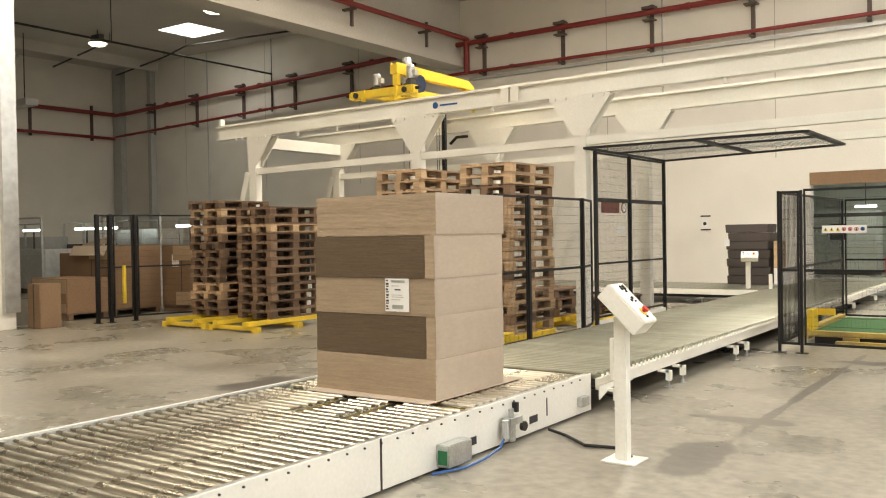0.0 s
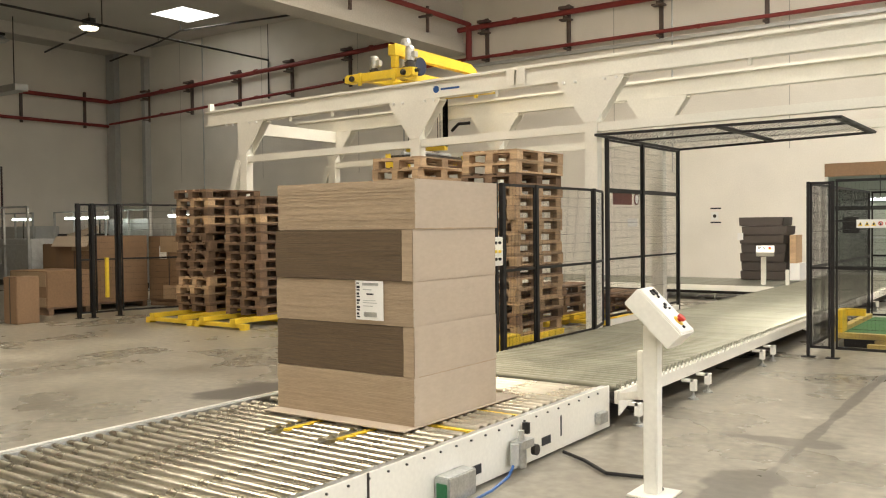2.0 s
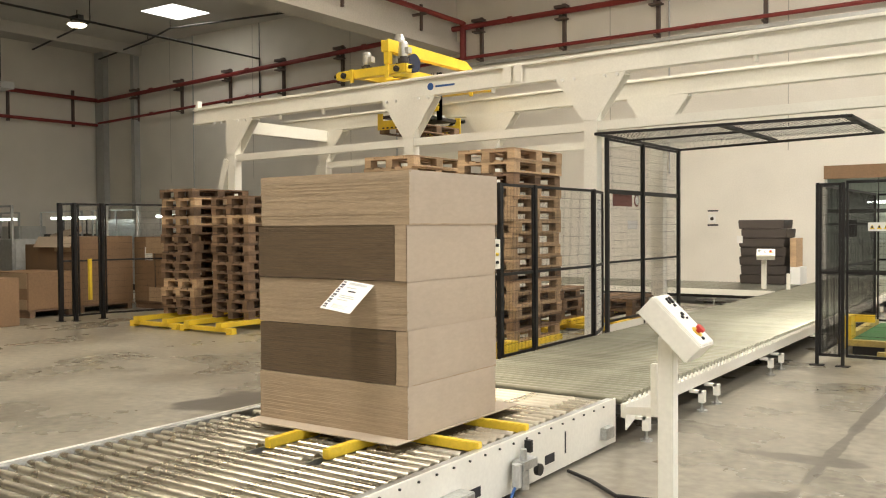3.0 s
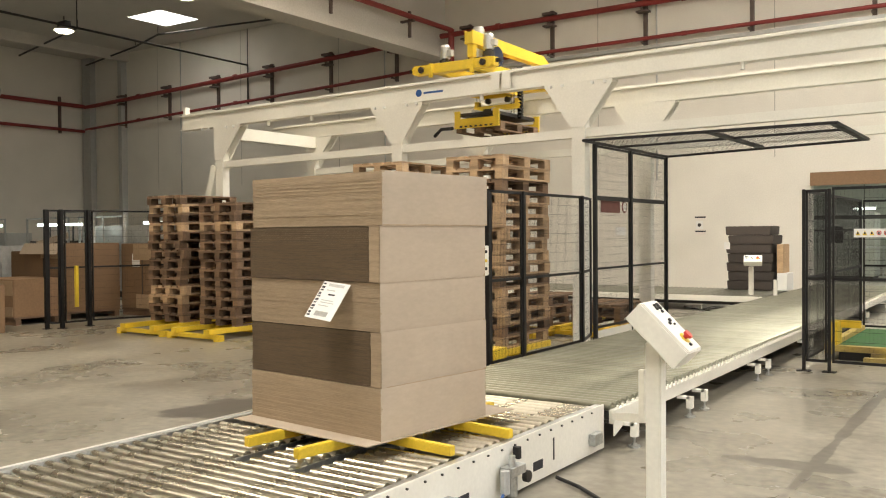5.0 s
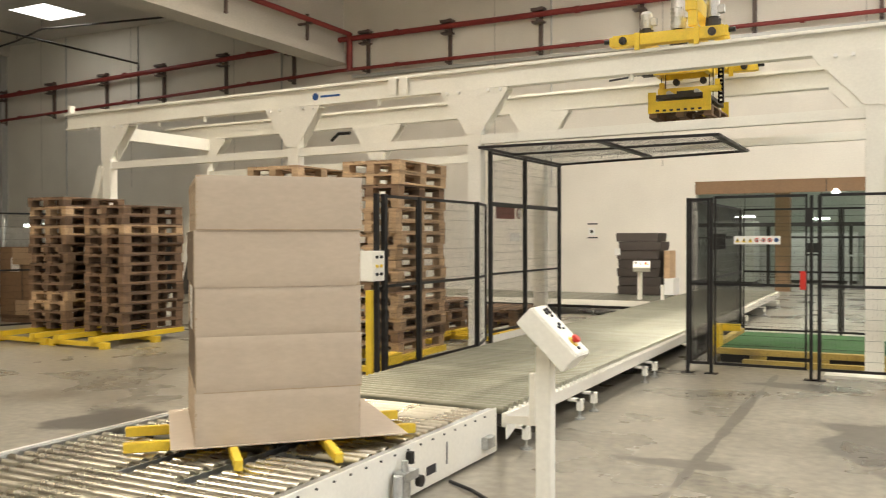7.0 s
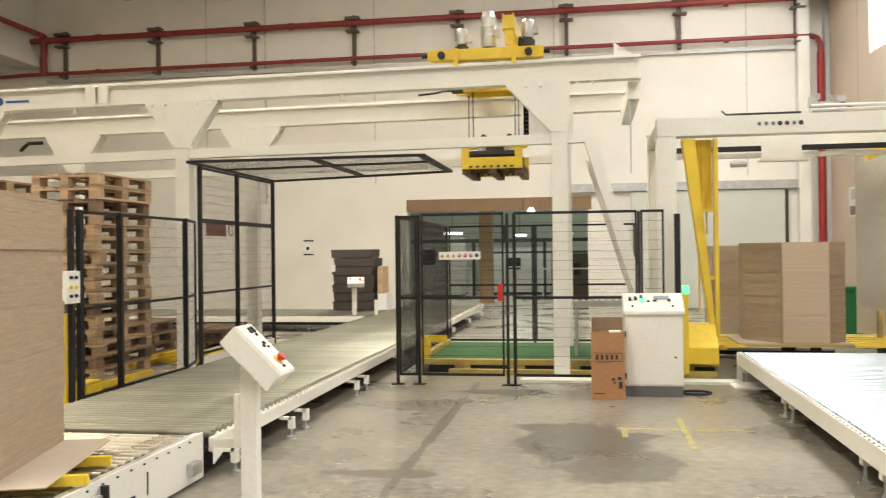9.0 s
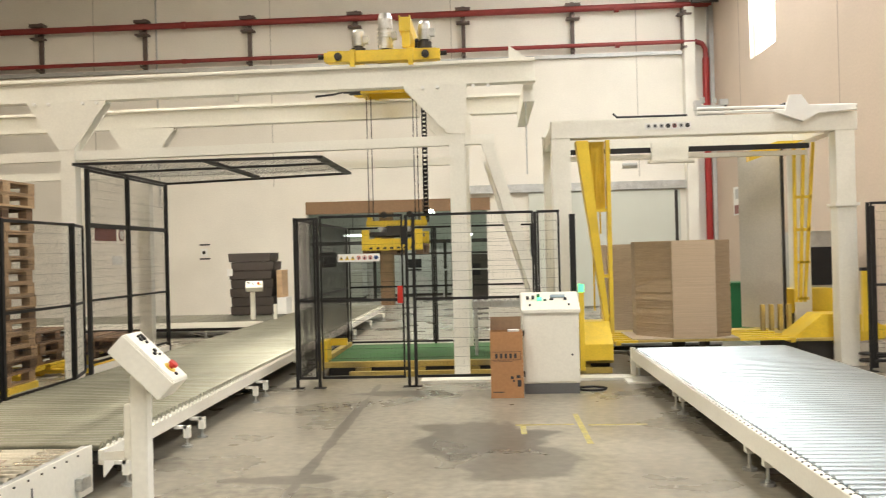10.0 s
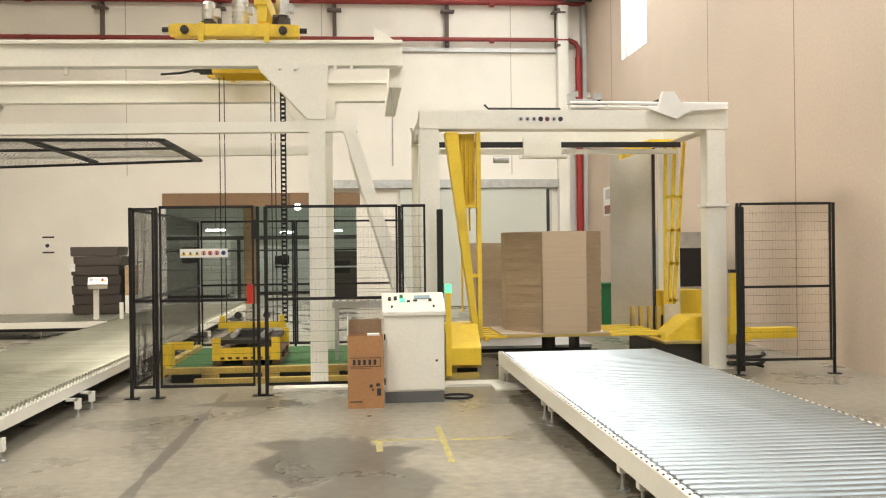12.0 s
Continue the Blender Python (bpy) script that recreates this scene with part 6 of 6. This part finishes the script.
def big_box(name, x0, x1, y0, y1, z0, z1, label, m, tag=True, flap=0.0):
    t = thing(name, ((x0 + x1) / 2, (y0 + y1) / 2, 0), label, "box", "large cartons on pallets")
    c = part("body", Geo().box(x0, x1, y0, y1, z0, z1), m, t, bevel=0.012)
    part("tape", Geo().box((x0 + x1) / 2 - 0.012, (x0 + x1) / 2 + 0.012, y0 - 0.003, y0 - 0.0005, z0, z1), DARK, t)
    if z0 > 0.05:
        part("pallet_deck", Geo().box(x0, x1, y0, y1, z0 - 0.03, z0 - 0.002), WOOD_OLD, t)
        for y in (y0 + 0.08, y1 - 0.08):
            part("pallet_runner", Geo().box(x0, x1, y - 0.05, y + 0.05, 0, z0 - 0.032), WOOD_OLD, t)
    if tag:
        part("paper_label", Geo().box(x0 + 0.35, x0 + 0.58, y0 - 0.006, y0 - 0.0035, z1 - 0.45, z1 - 0.2), PAPER, t)
    if flap:
        part("flap", Geo().bar(((x0 + x1) / 2, y0 - 0.01, z1), ((x0 + x1) / 2, y0 - 0.12, z1 - flap), x1 - x0 - 0.1, 0.006), CARD, t)
        part("flap", Geo().bar((x0, (y0 + y1) / 2, z1), (x0 - 0.02, (y0 + y1) / 2, z1 + 0.12), y1 - y0 - 0.1, 0.006), CARD, t)


def pale_flaps(x0, x1, y0, bands):
    """Pale folded flaps lying against the front of a carton."""
    for a, b, z0, z1 in bands:
        solid("carton_flap", Geo().box(x0 + (x1 - x0) * a, x0 + (x1 - x0) * b, y0 - 0.012, y0 - 0.004, z0, z1), FLAP, "pale folded flap on the front of a carton", "flap", "pale carton flaps")


big_box("carton", -14.38, -13.98, 7.45, 7.85, 0.0, 0.78, "plain brown carton standing by the column", CRATE, tag=False)
big_box("large_carton", -16.4, -15.1, 9.6, 10.8, 0.14, 1.42, "large dark brown carton with folded flaps on a pallet", CRATE, tag=False, flap=0.2)
big_box("large_carton", -16.2, -14.95, 8.55, 9.45, 0.14, 0.80, "low open brown carton on a pallet with a label", CRATE, flap=0.0)
big_box("large_carton", -15.2, -13.9, 10.9, 12.0, 0.14, 1.40, "large dark brown carton on a pallet with a label", CRATE, flap=0.0)
big_box("large_carton", -17.9, -16.6, 10.2, 11.4, 0.14, 1.25, "large dark brown carton on a pallet", CRATE, tag=False)
pale_flaps(-16.2, -14.95, 8.55, ((0.05, 0.98, 0.52, 0.79), (0.12, 0.98, 0.15, 0.32)))
pale_flaps(-15.2, -13.9, 10.9, ((0.30, 0.98, 1.08, 1.39), (0.36, 0.98, 0.15, 0.42)))
pale_flaps(-16.4, -15.1, 9.6, ((0.45, 0.99, 1.14, 1.41),))
lf = thing("safety_fence", (-13.2, 9.6, 0), "black wire-mesh safety fence beside large cartons", "fence", "black safety fences")
for x, y in ((-13.95, 8.55), (-13.83, 8.75), (-13.80, 9.25), (-13.2, 11.0)):
    fence_post(lf, x, y, 2.0, 0.06)
mesh_panel(lf, (-13.95, 8.58), (-13.84, 8.72), 0.1, 1.98, (1.02,))
mesh_panel(lf, (-13.82, 8.8), (-13.80, 9.2), 0.1, 1.98, (1.02,))
mesh_panel(lf, (-13.79, 9.3), (-13.22, 10.97), 0.1, 1.98, (1.02,))
part("light_curtain", Geo().box(-13.78, -13.73, 8.95, 9.0, 0.35, 1.05), YELLOW, lf, "yellow light-curtain bar")
# machinery at the back of the bay
for j, (x, y) in enumerate(((-33.0, 18.5), (-29.5, 18.8), (-26.0, 18.6), (-22.6, 18.8), (-19.2, 18.9), (-24.5, 13.5), (-20.5, 14.5))):
    t = thing("bay_machine", (x, y, 0), "grey-green production machine with pipe frame in the dim bay", "machine", "machines in the dim bay")
    h = (1.7, 1.4, 1.9, 1.5, 1.6, 1.3, 1.2)[j]
    part("body", Geo().box(x - 1.3, x + 1.2, y - 0.5, y + 0.5, 0.15, h), (MOTOR, DARK, GALV)[j % 3], t, bevel=0.02)
    part("plinth", Geo().box(x - 1.25, x + 1.15, y - 0.45, y + 0.45, 0, 0.148), DARK, t)
    for dx in (-1.3, 0.0, 1.25):
        part("frame_post", Geo().box(x + dx - 0.03, x + dx + 0.03, y - 0.62, y - 0.56, 0, 2.2), GALV, t)
    for z in (1.1, 2.17):
        part("frame_rail", Geo().box(x - 1.33, x + 1.28, y - 0.62, y - 0.56, z, z + 0.05), GALV, t)
    part("guard_pane", Geo().box(x - 1.0, x - 0.3, y - 0.54, y - 0.52, 0.6, 1.05), MOTOR, t)
for x in (-31.0, -27.6, -26.3, -22.0):
    t = thing("tube_lamp", (x, 17.0, 1.95), "lit fluorescent lamp over a machine", "lamp", "machine lamps")
    part("tube", Geo().box(x - 0.55, x + 0.55, 17.0, 17.1, 1.90, 1.98), TUBE_ON, t)
    part("stand", Geo().box(x - 0.02, x + 0.02, 17.1, 17.14, 0, 1.98), DARK, t)
duct = thing("roof_duct", (-33, 16, 7.2), "long pale duct hung in the dim bay", "duct")
part("run", Geo().box(-36, -31.5, 17.2, 17.7, 6.7, 6.95), MOTOR, duct)
part("hanger", Geo().tube((-32, 17.45, 6.95), (-32, 17.45, CEIL), 0.02, 6).tube((-35, 17.45, 6.95), (-35, 17.45, CEIL), 0.02, 6), DARK, duct)
fr = thing("tubular_gate", (-27, 14.2, 0), "bent grey pipe frame over the machines", "frame")
part("rail", Geo().path([(-29.5, 14, 0), (-29.5, 14, 3.1), (-27.5, 14, 3.1), (-27.5, 14, 3.5), (-26.6, 14, 3.5), (-26.6, 14, 0)], 0.03), DARK, fr)

# steel gutter and cable loop high in the corner by the window
gut = thing("corner_gutter", (5.6, 22.5, 8.0), "grey steel gutter under the roof in the corner", "gutter")
part("channel", Geo().box(5.35, 5.98, 18.0, BACK - 0.4, 8.05, 8.35), GALV, gut, bevel=0.01)
part("bracket", Geo().box(5.3, 5.99, BACK - 0.9, BACK - 0.8, 7.9, 8.05), DARK, gut)
loop = [(5.3 + 0.32 * math.cos(a), 20.5, 8.0 + 0.28 * math.sin(a)) for a in [k * math.pi / 8 for k in range(17)]]
part("hose_loop", Geo().path(loop, 0.035), PAPER, gut, "white coiled hose")
# panel joints and a skirting band on the back wall
for x in (-31.0, -26.0, -21.0, -11.0, -6.0, -1.0, 4.0):
    solid("wall_joint", Geo().box(x - 0.012, x + 0.012, BACK - 0.003, BACK, 3.5, CEIL), mat("wall_joint_grey", (0.52, 0.49, 0.43), 0.9, vary=0.1), "faint vertical joint in the plastered wall", "joint", "plaster joints", kind="structure")
# coiled cable and hose on the floor by the console
solid("floor_cable", Geo().path([(0.9 + 0.16 * math.cos(a) + 0.1, 9.95 + 0.13 * math.sin(a), 0.012) for a in [k * math.pi / 7 for k in range(14)]], 0.012), BLACK, "black cable coiled on the floor by the console", "cable")
solid("white_sill", Geo().box(1.45, 2.2, 10.3, 10.75, 0.0, 0.02), WHITE, "white steel threshold plate on the floor", "plate")


# ---- what moves ----
def ease(rows, t):
    for (a, u), (b, v) in zip(rows, rows[1:]):
        if a <= t <= b:
            return u + (v - u) * (t - a) / (b - a)
    return rows[-1][1] if t > rows[-1][0] else rows[0][1]


TURN = [(0, 0), (4.2, 0), (4.5, -1.5), (4.8, -4), (5.0, -7), (5.5, -15.8), (6.0, -23.7), (6.5, -33.3), (7.0, -44.6), (7.5, -53), (8.5, -68.5), (9.3, -79), (9.6, -82), (10.4, -90), (12, -90)]
LIFT = [(0, 0), (1.6, 0), (1.8, 0.018), (2.0, 0.042), (2.4, 0.06), (3.0, 0.093), (3.5, 0.125), (12, 0.125)]
ROLL_IN = [(0, 0.0), (0.3, -0.092), (0.6, -0.154), (0.9, -0.196), (1.2, -0.208), (12, -0.208)]
TROLLEY = [(0, -9.15), (3.6, -9.15), (4.0, -9.02), (4.4, -8.55), (4.8, -7.80), (5.2, -6.96), (5.5, -6.33), (6.0, -5.10), (6.5, -3.91), (7.0, -2.75), (7.5, -1.88), (7.9, -1.45), (8.3, -1.36), (12, -1.36)]
GRIP = [(0, 1.0), (0.5, 1.2), (2.0, 2.65), (2.3, 3.02), (2.6, 3.2), (3.0, 3.30), (8.2, 3.30), (8.6, 3.1), (9.3, 2.47), (9.5, 2.27), (9.9, 1.85), (10.5, 1.14), (11.0, 0.69), (11.5, 0.46), (12, 0.36)]
SWING = [(0, 0), (2.2, 0), (2.4, 7), (2.8, 46), (3.0, 53), (3.2, 54), (4.0, 50), (4.8, 44), (5.0, 36), (5.2, 23), (5.4, 8), (5.6, 0), (12, 0)]
LIFT_2 = [(0, 0), (10.7, 0), (11.0, 0.012), (11.5, 0.062), (12, 0.10)]


def motions():
    ts = sorted({t for r in (TURN, LIFT, ROLL_IN) for t, _ in r} | {6.0, 7.0, 8.0, 9.0})
    rows_c, rows_s = [], []
    p = Vector((*TC, 0))
    for t in ts:
        a, z = ease(TURN, t), ease(LIFT, t)
        rows_c.append((t, pose(TC[0], TC[1], 0.30 + z, 0, 0, a)))
        rise = max(0.0, z - 0.060)
        m = Matrix.Translation(p) @ pose(0, 0, 0, 0, 0, a) @ Matrix.Translation(-p)
        rows_s.append((t, m @ pose(SC[0], SC[1] + ease(ROLL_IN, t), 0.322 + rise)))
    walk(turner, rows_c)
    walk(stack, rows_s)
    at = Vector(note.location)
    walk(note, [(t, pose(at.x, at.y, at.z, -a, 0.12 * a, 0)) for t, a in SWING])
    for ob in (table, strapped):
        o = Vector(ob.location)
        walk(ob, [(t, pose(o.x, o.y, o.z + z)) for t, z in LIFT_2])
    hoist()


motions()
